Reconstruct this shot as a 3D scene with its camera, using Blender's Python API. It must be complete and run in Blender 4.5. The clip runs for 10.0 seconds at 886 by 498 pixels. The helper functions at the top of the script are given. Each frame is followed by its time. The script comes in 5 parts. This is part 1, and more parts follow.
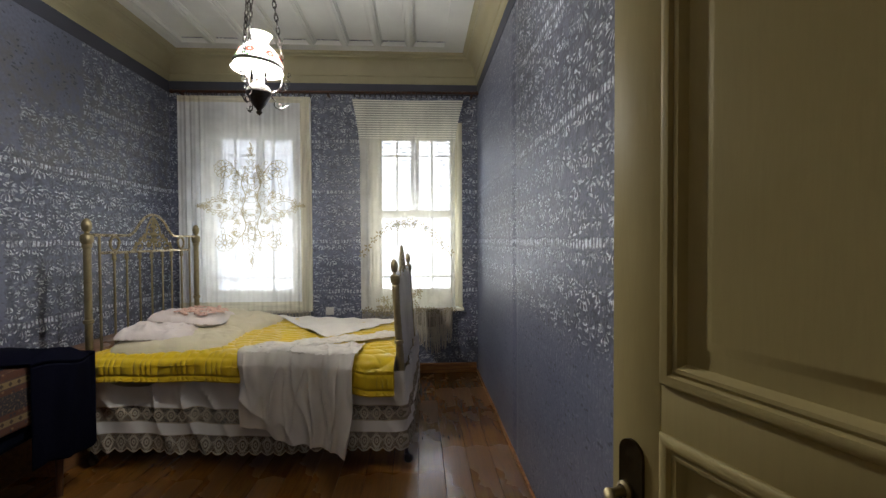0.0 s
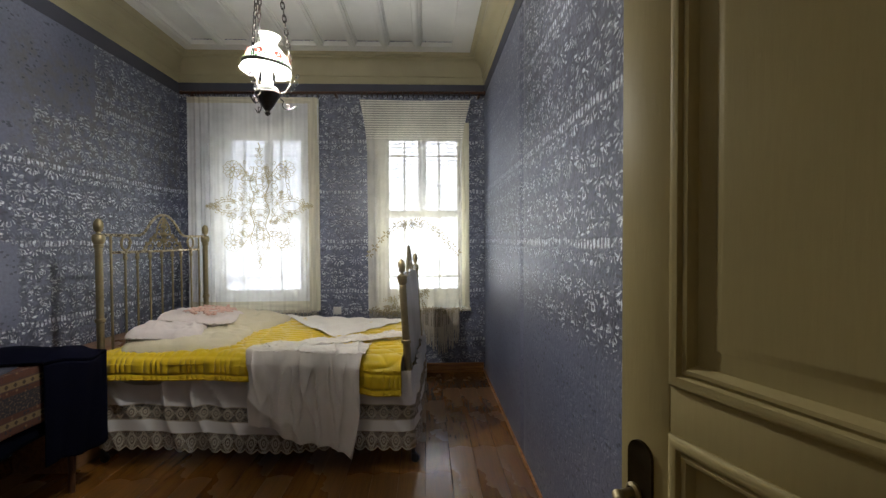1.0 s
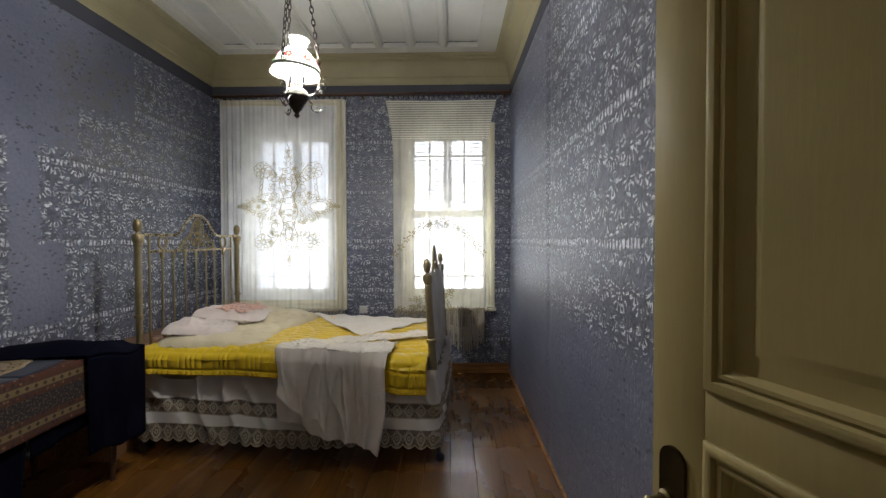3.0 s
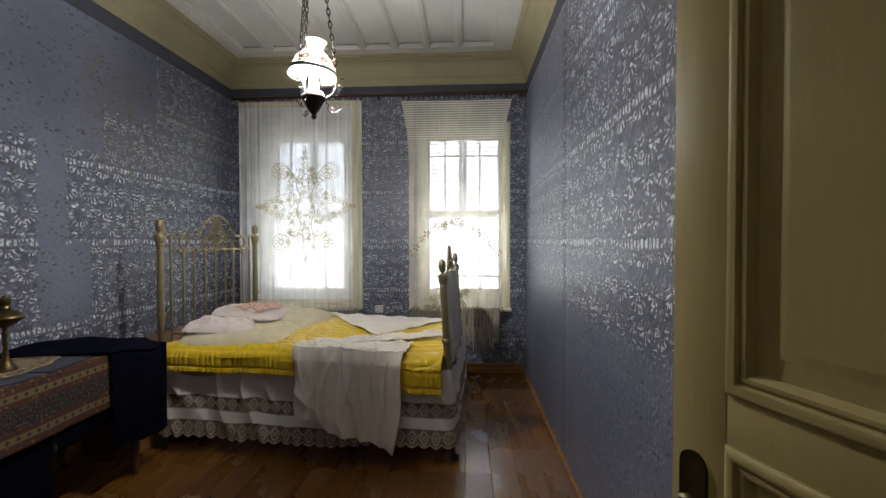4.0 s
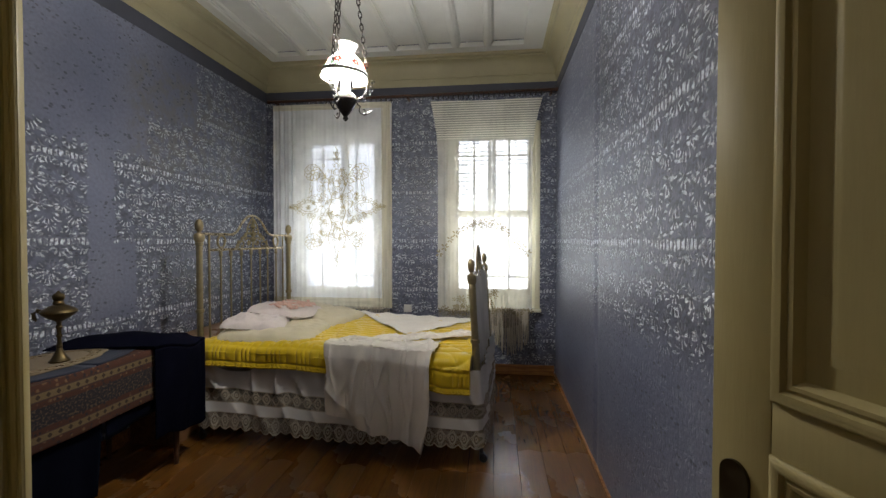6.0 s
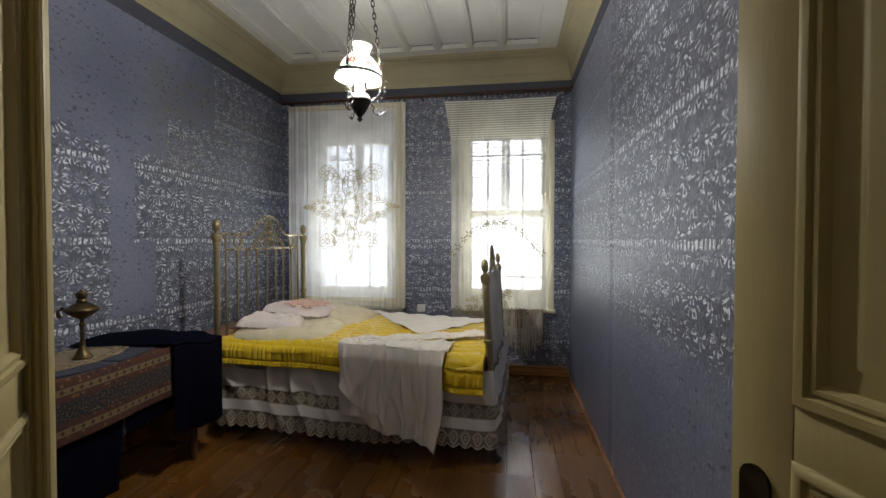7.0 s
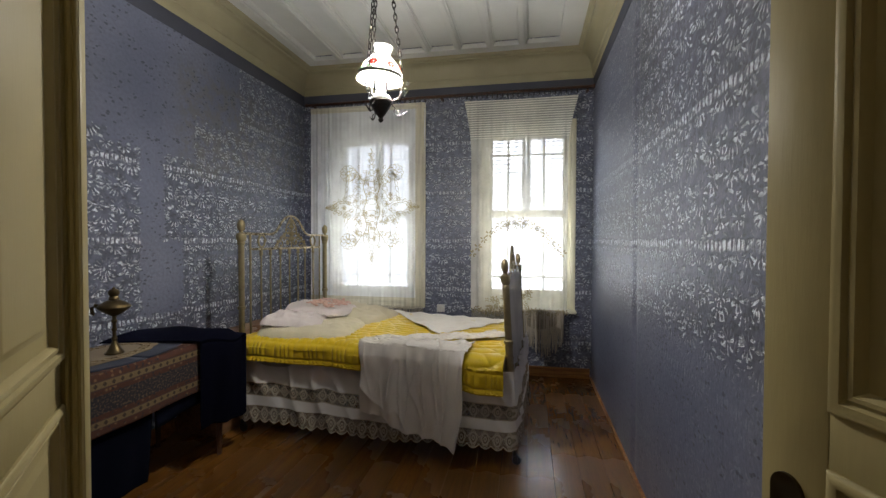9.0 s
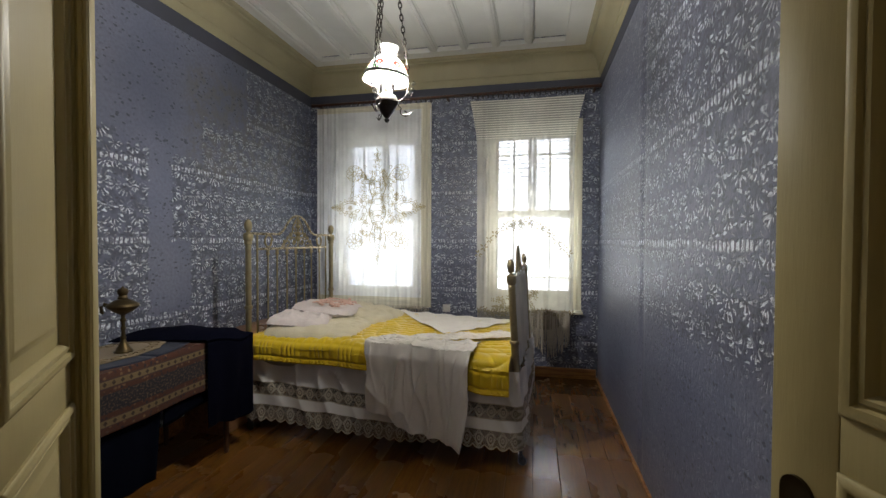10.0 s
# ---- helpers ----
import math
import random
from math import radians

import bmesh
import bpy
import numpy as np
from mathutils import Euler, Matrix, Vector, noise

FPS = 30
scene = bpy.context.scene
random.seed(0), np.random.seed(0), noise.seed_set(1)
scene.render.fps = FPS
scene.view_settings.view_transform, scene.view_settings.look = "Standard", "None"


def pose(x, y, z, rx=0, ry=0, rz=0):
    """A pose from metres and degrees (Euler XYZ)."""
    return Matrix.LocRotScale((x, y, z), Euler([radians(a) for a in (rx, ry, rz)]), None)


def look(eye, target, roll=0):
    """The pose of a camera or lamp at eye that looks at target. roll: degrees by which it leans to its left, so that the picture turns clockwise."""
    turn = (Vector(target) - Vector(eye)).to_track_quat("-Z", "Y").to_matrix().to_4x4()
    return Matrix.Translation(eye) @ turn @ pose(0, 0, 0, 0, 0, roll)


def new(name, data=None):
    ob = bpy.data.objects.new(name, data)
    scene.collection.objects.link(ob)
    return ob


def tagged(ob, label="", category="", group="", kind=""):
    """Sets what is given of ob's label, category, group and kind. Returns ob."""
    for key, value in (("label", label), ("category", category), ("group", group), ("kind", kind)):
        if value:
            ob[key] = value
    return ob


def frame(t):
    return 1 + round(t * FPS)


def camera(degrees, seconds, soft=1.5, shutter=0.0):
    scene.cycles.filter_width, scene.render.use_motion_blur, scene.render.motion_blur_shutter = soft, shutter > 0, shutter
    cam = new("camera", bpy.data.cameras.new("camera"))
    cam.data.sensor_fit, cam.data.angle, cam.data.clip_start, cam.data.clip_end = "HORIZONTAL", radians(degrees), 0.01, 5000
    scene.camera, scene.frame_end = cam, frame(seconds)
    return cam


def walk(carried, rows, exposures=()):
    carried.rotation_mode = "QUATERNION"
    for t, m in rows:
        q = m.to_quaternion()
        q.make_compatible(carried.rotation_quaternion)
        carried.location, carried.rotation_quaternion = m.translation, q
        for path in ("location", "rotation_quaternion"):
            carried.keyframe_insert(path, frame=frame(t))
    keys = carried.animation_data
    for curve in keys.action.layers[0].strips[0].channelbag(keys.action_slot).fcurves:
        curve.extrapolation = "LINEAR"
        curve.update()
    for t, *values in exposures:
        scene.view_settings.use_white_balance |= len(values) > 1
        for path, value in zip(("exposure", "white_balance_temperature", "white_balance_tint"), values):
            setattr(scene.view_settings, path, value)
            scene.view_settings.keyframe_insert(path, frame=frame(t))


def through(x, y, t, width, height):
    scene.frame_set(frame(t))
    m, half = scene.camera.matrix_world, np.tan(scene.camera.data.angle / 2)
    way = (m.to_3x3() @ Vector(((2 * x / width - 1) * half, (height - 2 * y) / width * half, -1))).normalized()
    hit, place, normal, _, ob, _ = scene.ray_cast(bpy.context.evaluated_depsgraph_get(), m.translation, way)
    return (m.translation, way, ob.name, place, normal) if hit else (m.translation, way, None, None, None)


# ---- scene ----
# ---------------------------------------------------------------- camera
LENS = 91.0
YAWS = [(0.0, -3.07, -1.20, 0.28), (0.5, -2.73, -1.20, 0.28), (1.0, -2.15, -1.20, 0.27), (1.5, -1.44, -1.20, 0.25),
        (2.0, -0.63, -1.20, 0.22), (2.5, 0.19, -1.20, 0.19), (4.0, 3.08, -1.20, 0.13), (4.5, 3.99, -1.20, 0.12),
        (5.0, 4.94, -1.20, 0.07), (5.5, 5.88, -1.20, 0.02), (7.0, 8.56, -1.20, -0.07), (7.5, 9.28, -1.20, -0.08),
        (8.0, 10.00, -1.20, -0.10), (8.5, 10.62, -1.20, -0.14), (9.0, 11.14, -1.20, -0.16), (9.5, 11.57, -1.20, -0.19),
        (10.0, 11.89, -1.20, -0.22)]
ARM = 0.06          # the lens sits this far ahead of the tripod's axis
EYE = 1.42
cam = camera(LENS, 10.0, soft=1.45)
rows = []
for t, yaw, pitch, roll in YAWS:
    a = radians(yaw)
    rows.append((t, pose(-ARM * math.sin(a) - 0.0032, ARM * math.cos(a) - 0.0599, EYE, 90 + pitch, roll, yaw)))
walk(cam, rows, exposures=[(0.0, 0.18), (10.0, 0.18)])

# ---------------------------------------------------------------- light
world = bpy.data.worlds.new("sky")
scene.world = world
world.use_nodes = True
wn = world.node_tree
sky = wn.nodes.new("ShaderNodeTexSky")
sky.sky_type, sky.sun_disc = "NISHITA", False
sky.sun_elevation, sky.sun_rotation = radians(40), radians(150)
wn.links.new(sky.outputs[0], wn.nodes["Background"].inputs[0])
wn.nodes["Background"].inputs[1].default_value = 0.1


def area_light(name, m, sx, sy, watts, colour):
    lamp = bpy.data.lights.new(name, "AREA")
    lamp.shape, lamp.size, lamp.size_y, lamp.energy, lamp.color = "RECTANGLE", sx, sy, watts, colour
    ob = new(name, lamp)
    ob.matrix_world = m
    return ob


SKY_WATTS, GROUND_WATTS = 440, 420
area_light("window_daylight", look((-0.9, 6.0, 3.72), (-0.9, 4.4, 1.0)), 4.8, 1.5, SKY_WATTS, (0.84, 0.92, 1.0))
area_light("street_bounce", look((-0.9, 6.0, -0.1), (-0.9, 4.4, 2.2)), 4.8, 1.0, GROUND_WATTS, (0.90, 0.95, 1.0))
bulb_light = bpy.data.lights.new("oil_lamp_light", "POINT")
bulb_light.energy, bulb_light.shadow_soft_size, bulb_light.color = 59, 0.03, (1.0, 0.965, 0.90)
new("oil_lamp_light", bulb_light).location = (-0.784, 2.20, 2.288)
# unseen lamp added behind the camera; lights the doors and the bed's front
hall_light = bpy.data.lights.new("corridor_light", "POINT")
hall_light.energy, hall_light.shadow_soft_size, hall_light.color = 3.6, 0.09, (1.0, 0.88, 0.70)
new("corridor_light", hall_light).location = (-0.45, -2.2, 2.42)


# ---------------------------------------------------------------- mesh tools
class Shape:
    """Gathers vertices and faces, then becomes one mesh."""

    def __init__(self):
        self.v, self.f, self.uv = [], [], {}

    def add(self, verts, faces, uvs=None):
        n = len(self.v)
        self.v += [tuple(p) for p in verts]
        for face in faces:
            self.f.append(tuple(n + i for i in face))
        if uvs:
            for i, c in enumerate(uvs):
                self.uv[n + i] = c
        return self

    def box(self, a, b, bevel=0.0):
        bm = bmesh.new()
        bmesh.ops.create_cube(bm, size=1)
        for v in bm.verts:
            v.co = [(a[i] + b[i]) / 2 + v.co[i] * (b[i] - a[i]) for i in range(3)]
        if bevel:
            bmesh.ops.bevel(bm, geom=list(bm.edges), offset=bevel, segments=2, affect="EDGES", profile=0.5)
        bm.verts.index_update()
        self.add([v.co[:] for v in bm.verts], [[v.index for v in f.verts] for f in bm.faces])
        bm.free()
        return self

    def tube(self, pts, radius, seg=8, closed=False):
        pts = [Vector(p) for p in pts]
        n = len(pts)
        rad = radius if isinstance(radius, (list, tuple)) else [radius] * n
        verts, faces, up = [], [], Vector((0.31, 0.17, 0.93))
        for i, p in enumerate(pts):
            a = pts[(i - 1) % n] if closed or i > 0 else p
            b = pts[(i + 1) % n] if closed or i < n - 1 else p
            d = (b - a).normalized()
            side = d.cross(up)
            if side.length < 0.1:
                side = d.cross(Vector((1, 0, 0)))
            side.normalize()
            other = d.cross(side)
            for k in range(seg):
                w = 2 * math.pi * k / seg
                verts.append(p + (side * math.cos(w) + other * math.sin(w)) * rad[i])
        for i in range(n if closed else n - 1):
            for k in range(seg):
                j, l = (i + 1) % n, (k + 1) % seg
                faces.append((i * seg + k, j * seg + k, j * seg + l, i * seg + l))
        if not closed:
            faces.append(tuple(range(seg))[::-1])
            faces.append(tuple((n - 1) * seg + k for k in range(seg)))
        return self.add(verts, faces)

    def lathe(self, profile, centre=(0, 0, 0), seg=24, turn=None):
        verts, faces = [], []
        for r, z in profile:
            for k in range(seg):
                w = 2 * math.pi * k / seg
                p = Vector((r * math.cos(w), r * math.sin(w), z))
                if turn:
                    p = turn @ p
                verts.append(p + Vector(centre))
        for i in range(len(profile) - 1):
            for k in range(seg):
                l = (k + 1) % seg
                faces.append((i * seg + k, i * seg + l, (i + 1) * seg + l, (i + 1) * seg + k))
        return self.add(verts, faces)

    def grid(self, fn, nu, nv, uvfn=None):
        """fn(u, v), u and v from 0 to 1."""
        verts, uvs, faces = [], [], []
        for j in range(nv + 1):
            for i in range(nu + 1):
                verts.append(fn(i / nu, j / nv))
                uvs.append(uvfn(i / nu, j / nv) if uvfn else (i / nu, j / nv))
        for j in range(nv):
            for i in range(nu):
                a = j * (nu + 1) + i
                faces.append((a, a + 1, a + nu + 2, a + nu + 1))
        return self.add(verts, faces, uvs)

    def mesh(self, name, material, smooth=True):
        me = bpy.data.meshes.new(name)
        me.from_pydata(self.v, [], self.f)
        if self.uv:
            layer = me.uv_layers.new(name="UVMap")
            for loop in me.loops:
                layer.data[loop.index].uv = self.uv.get(loop.vertex_index, (0, 0))
        me.materials.append(material)
        if smooth:
            me.shade_smooth()
            me.set_sharp_from_angle(angle=radians(40))
        me.update()
        return me


def part(name, shape, material, parent, label="", smooth=True, thick=0.0):
    ob = new(name, shape.mesh(name, material, smooth))
    ob.parent = parent
    if label:
        tagged(ob, label)
    if thick:
        mod = ob.modifiers.new("thickness", "SOLIDIFY")
        mod.thickness, mod.offset = thick, 0
    return ob


def thing(name, label, category, group="", m=None):
    ob = new(name)
    ob.empty_display_size = 0.1
    if m is not None:
        ob.matrix_world = m
    return tagged(ob, label, category, group)


def single(name, shape, material, label, category, group="", kind="", smooth=True, thick=0.0, m=None):
    ob = tagged(new(name, shape.mesh(name, material, smooth)), label, category, group, kind)
    if thick:
        mod = ob.modifiers.new("thickness", "SOLIDIFY")
        mod.thickness, mod.offset = thick, 0
    if m is not None:
        ob.matrix_world = m
    return ob


def structure(name, shape, material, label="", smooth=False):
    return tagged(new(name, shape.mesh(name, material, smooth)), label, "", "", "structure")


def arc(cx, cy, r, a0, a1, n=16, ry=None):
    ry = r if ry is None else ry
    return [(cx + r * math.cos(radians(a0 + (a1 - a0) * i / n)), cy + ry * math.sin(radians(a0 + (a1 - a0) * i / n))) for i in range(n + 1)]


def curve_points(ctrl, per=8):
    """A smooth line through the points."""
    ctrl = [Vector(c) for c in ctrl]
    out = []
    for i in range(len(ctrl) - 1):
        p0, p1 = ctrl[max(i - 1, 0)], ctrl[i]
        p2, p3 = ctrl[i + 1], ctrl[min(i + 2, len(ctrl) - 1)]
        for k in range(per):
            t = k / per
            out.append(0.5 * (2 * p1 + (p2 - p0) * t + (2 * p0 - 5 * p1 + 4 * p2 - p3) * t * t + (3 * p1 - p0 - 3 * p2 + p3) * t ** 3))
    out.append(ctrl[-1])
    return out


# ---------------------------------------------------------------- materials
class Nodes:
    """Short hand for building a node material."""

    def __init__(self, name):
        self.mat = bpy.data.materials.new(name)
        self.mat.use_nodes = True
        self.t = self.mat.node_tree
        self.bsdf = self.t.nodes["Principled BSDF"]
        self.out = self.t.nodes["Material Output"]

    def n(self, kind, **props):
        node = self.t.nodes.new("ShaderNode" + kind)
        if "operation" in props:
            node.operation = props["operation"]
        if "use_clamp" in props:
            node.use_clamp = props["use_clamp"]
        if "feature" in props:
            node.feature = props["feature"]
        if "interpolation_type" in props:
            node.interpolation_type = props["interpolation_type"]
        if "data_type" in props:
            node.data_type, node.blend_type = props["data_type"], props["blend_type"]
        return node

    def put(self, socket, value):
        if isinstance(value, bpy.types.NodeSocket):
            self.t.links.new(value, socket)
        else:
            socket.default_value = value

    def math(self, op, a, b=0.0, c=0.0, clamp=False):
        node = self.n("Math", operation=op, use_clamp=clamp)
        for i, x in enumerate((a, b, c)):
            self.put(node.inputs[i], x)
        return node.outputs[0]

    def coords(self, kind="Object", scale=(1, 1, 1), rot=(0, 0, 0)):
        m = self.n("Mapping")
        self.put(m.inputs[0], self.n("TexCoord").outputs[kind])
        m.inputs["Scale"].default_value = scale
        m.inputs["Rotation"].default_value = rot
        return m.outputs[0]

    def noise(self, vec, scale, detail=4.0, rough=0.55, out=0):
        x = self.n("TexNoise")
        self.put(x.inputs["Vector"], vec)
        x.inputs["Scale"].default_value, x.inputs["Detail"].default_value, x.inputs["Roughness"].default_value = scale, detail, rough
        return x.outputs[out]

    def voronoi(self, vec, scale, feature="F1", out=0):
        x = self.n("TexVoronoi", feature=feature)
        self.put(x.inputs["Vector"], vec)
        x.inputs["Scale"].default_value = scale
        return x.outputs[out]

    def range(self, x, a, b, c=0.0, d=1.0):
        m = self.n("MapRange", interpolation_type="SMOOTHSTEP")
        for i, value in enumerate((x, a, b, c, d)):
            self.put(m.inputs[i], value)
        return m.outputs[0]

    def mix(self, f, a, b, blend="MIX"):
        m = self.n("Mix", data_type="RGBA", blend_type=blend)
        self.put(m.inputs[0], f)
        for s, x in ((m.inputs[6], a), (m.inputs[7], b)):
            self.put(s, (*x, 1) if isinstance(x, tuple) and len(x) == 3 else x)
        return m.outputs[2]

    def bump(self, height, strength=0.3, dist=0.005, normal=None):
        b = self.n("Bump")
        b.inputs["Strength"].default_value, b.inputs["Distance"].default_value = strength, dist
        self.put(b.inputs["Height"], height)
        if normal is not None:
            self.put(b.inputs["Normal"], normal)
        return b.outputs[0]

    def set(self, **values):
        for key, value in values.items():
            s = self.bsdf.inputs[key.replace("_", " ").title() if key not in ("IOR",) else key]
            self.put(s, (*value, 1) if isinstance(value, tuple) and len(value) == 3 else value)
        return self


def painted(name, base, rough=0.45, vary=0.15, grain=0.15):
    """Old oil paint: brush grain, faint stains."""
    k = Nodes(name)
    o = k.coords()
    blot = k.noise(o, 2.5, 5)
    fine = k.noise(k.coords(scale=(60, 60, 6)), 3.0, 3)
    dark = tuple(c * (1 - vary * 2) for c in base)
    col = k.mix(k.range(blot, 0.3, 0.75), dark, base)
    col = k.mix(k.range(fine, 0.35, 0.7, 0.0, 0.12), col, tuple(c * 0.7 for c in base))
    k.set(base_color=col, roughness=k.range(blot, 0.2, 0.8, rough - 0.08, rough + 0.12))
    k.set(normal=k.bump(fine, grain, 0.002))
    return k.mat


def wood(name, light, dark, scale=1.0, rough=0.35, along="Y", knots=True, per_object=True):
    k = Nodes(name)
    st = {"X": (0.6, 9, 9), "Y": (9, 0.6, 9), "Z": (9, 9, 0.6)}[along]
    vec = k.coords(scale=tuple(s * scale for s in st))
    if per_object:
        info = k.n("ObjectInfo")
        shift = k.n("VectorMath", operation="MULTIPLY_ADD")
        comb = k.n("CombineXYZ")
        for i in range(3):
            k.put(comb.inputs[i], info.outputs["Random"])
        k.put(shift.inputs[0], comb.outputs[0])
        shift.inputs[1].default_value = (37, 53, 71)
        k.put(shift.inputs[2], vec)
        vec = shift.outputs[0]
    big = k.noise(vec, 1.0, 4, 0.6)
    ring = k.math("FRACT", k.math("MULTIPLY", big, 7.0))
    ring = k.range(k.math("ABSOLUTE", k.math("SUBTRACT", ring, 0.5)), 0.05, 0.5)
    pore = k.noise(vec, 14.0, 3)
    col = k.mix(ring, light, dark)
    col = k.mix(k.range(pore, 0.45, 0.75, 0.0, 0.5), col, tuple(c * 0.45 for c in dark))
    if per_object:
        col = k.mix(k.math("MULTIPLY", info.outputs["Random"], 0.14), col, tuple(c * 0.55 for c in dark))
    stain = k.noise(k.coords(), 1.7, 5)
    col = k.mix(k.range(stain, 0.45, 0.75, 0.0, 0.2), col, tuple(c * 0.5 for c in dark))
    k.set(base_color=col, roughness=k.range(stain, 0.25, 0.75, rough - 0.08, rough + 0.14))
    k.set(normal=k.bump(pore, 0.12, 0.002))
    return k.mat


def wallpaper_material():
    """Blue-grey paper printed with silvery chrysanthemums between rows of upright petals; patched with plain sheets in
    places. Glint and relief shade are put into the colours.
    """
    k = Nodes("silver_foliage_wallpaper")
    uv = k.coords("UV")
    warp = k.noise(uv, 9.0, 3, 0.6, out=1)
    warped = k.n("VectorMath", operation="MULTIPLY_ADD")
    k.put(warped.inputs[0], warp)
    warped.inputs[1].default_value = (0.060, 0.055, 0.0)
    k.put(warped.inputs[2], uv)
    w = warped.outputs[0]
    sep, wsep = k.n("SeparateXYZ"), k.n("SeparateXYZ")
    k.put(sep.inputs[0], uv)
    k.put(wsep.inputs[0], w)
    u, v = sep.outputs[0], sep.outputs[1]

    def strokes(sx, sy, rot, scale, lo, hi):
        m = k.n("Mapping")
        k.put(m.inputs[0], w)
        m.inputs["Rotation"].default_value = (0, 0, radians(rot))
        m.inputs["Scale"].default_value = (sx, sy, 1)
        d = k.voronoi(m.outputs[0], scale)
        return k.range(d, lo, hi, 1.0, 0.0)

    def blooms(du, dv, shift, inner, outer, petals):
        """A brick lattice of flowers: a ring of petals round a bare middle, open at the top."""
        y = k.math("DIVIDE", k.math("ADD", wsep.outputs[1], shift), dv)
        row = k.math("FLOOR", y)
        x = k.math("ADD", k.math("DIVIDE", wsep.outputs[0], du), k.math("MULTIPLY", k.math("MODULO", row, 2.0), 0.5))
        col = k.math("FLOOR", x)
        px = k.math("MULTIPLY", k.math("SUBTRACT", k.math("SUBTRACT", x, col), 0.5), du)
        py = k.math("MULTIPLY", k.math("SUBTRACT", k.math("SUBTRACT", y, row), 0.5), dv)
        cell = k.n("CombineXYZ")
        k.put(cell.inputs[0], col)
        k.put(cell.inputs[1], row)
        rnd = k.n("TexWhiteNoise")
        k.put(rnd.inputs["Vector"], cell.outputs[0])
        size = k.math("MULTIPLY_ADD", rnd.outputs[0], 0.35, 0.80)
        dist = k.math("DIVIDE", k.math("SQRT", k.math("ADD", k.math("MULTIPLY", px, px), k.math("MULTIPLY", py, py))), size)
        angle = k.math("ARCTAN2", px, k.math("MULTIPLY", py, -1.0))
        ray = k.math("ABSOLUTE", k.math("SUBTRACT", k.math("FRACT", k.math("MULTIPLY_ADD", angle, petals / 6.2832, rnd.outputs[0])), 0.5))
        ringed = k.math("MULTIPLY", k.range(dist, inner, inner + 0.008), k.range(dist, outer - 0.008, outer, 1.0, 0.0))
        open_top = k.range(k.math("ABSOLUTE", angle), 1.7, 2.5, 1.0, 0.15)
        return k.math("MULTIPLY", k.math("MULTIPLY", k.range(ray, 0.12, 0.20, 1.0, 0.0), ringed), open_top)

    big = blooms(0.180, 0.175, 0.05, 0.042, 0.086, 15.0)
    small = blooms(0.130, 0.131, 0.11, 0.014, 0.050, 8.0)
    leaf = k.mix(k.range(k.noise(uv, 7.0, 2), 0.44, 0.56), strokes(1.0, 2.7, 14, 11, 0.22, 0.28), strokes(1.0, 3.0, -32, 12, 0.22, 0.28))
    s = k.math("MAXIMUM", k.math("MAXIMUM", big, small), leaf)
    # a row of close upright petals every 0.525 m
    rowv = k.math("MULTIPLY", k.math("ABSOLUTE", k.math("SUBTRACT", k.math("FRACT", k.math("DIVIDE", k.math("ADD", wsep.outputs[1], 0.403), 0.525)), 0.5)), 0.525)
    tooth = k.math("ABSOLUTE", k.math("SUBTRACT", k.math("FRACT", k.math("MULTIPLY", wsep.outputs[0], 31.0)), 0.5))
    teeth = k.math("MULTIPLY", k.range(rowv, 0.014, 0.023, 1.0, 0.0), k.range(tooth, 0.26, 0.38, 1.0, 0.0))
    clear_row = k.range(rowv, 0.026, 0.042, 0.15, 1.0)
    worn = k.range(k.noise(uv, 26.0, 3), 0.36, 0.50)
    cluster = k.range(k.noise(uv, 5.0, 3), 0.34, 0.52, 0.45, 1.0)
    flake = k.math("MULTIPLY", k.math("MULTIPLY", s, clear_row), k.math("MULTIPLY", worn, cluster))
    flake = k.math("MAXIMUM", flake, k.math("MULTIPLY", teeth, k.range(k.noise(uv, 19.0, 3), 0.40, 0.54, 0.15, 1.0)))

    flake = k.math("MULTIPLY", flake, k.range(k.noise(uv, 38.0, 2), 0.38, 0.56, 0.35, 1.0))
    # plain repair sheets and zones of fainter silver, with frayed edges
    fray = k.noise(uv, 24.0, 3)
    fu = k.math("MULTIPLY_ADD", k.math("SUBTRACT", fray, 0.5), 0.10, u)
    fv = k.math("MULTIPLY_ADD", k.math("SUBTRACT", fray, 0.5), 0.16, v)

    def zone(u0, u1, v0, v1, soft=0.015):
        a = k.math("MULTIPLY", k.range(fu, u0 - soft, u0 + soft), k.range(fu, u1 - soft, u1 + soft, 1.0, 0.0))
        b = k.math("MULTIPLY", k.range(fv, v0 - soft, v0 + soft), k.range(fv, v1 - soft, v1 + soft, 1.0, 0.0))
        return k.math("MULTIPLY", a, b)

    plain = zone(9.76, 9.96, 1.40, 2.3)
    for box in ((9.76, 10.13, 0.89, 1.42), (7.0, 9.55, 2.10, 4.0), (9.52, 10.25, 2.02, 4.0), (10.2, 10.8, 2.36, 4.0)):
        plain = k.math("MAXIMUM", plain, zone(*box))
    plain = k.math("MAXIMUM", plain, k.math("MULTIPLY", zone(12.9, 18.5, -0.5, 1.04, 0.07), 0.92))
    plain = k.math("MAXIMUM", plain, k.math("MULTIPLY", zone(9.9, 12.3, 1.98, 4.0, 0.08), 0.45))
    plain = k.math("MAXIMUM", plain, k.math("MULTIPLY", zone(15.9, 18.5, 1.86, 4.0, 0.25), 0.70))
    # window wall stands backlit: its silver is dimmed here in the colour
    plain = k.math("MAXIMUM", plain, k.math("MULTIPLY", zone(-3.2, 2.0, -0.5, 4.0), 0.35))
    flake = k.math("MULTIPLY", flake, k.math("SUBTRACT", 1.0, plain), clamp=True)
    blot = k.noise(uv, 1.3, 5)
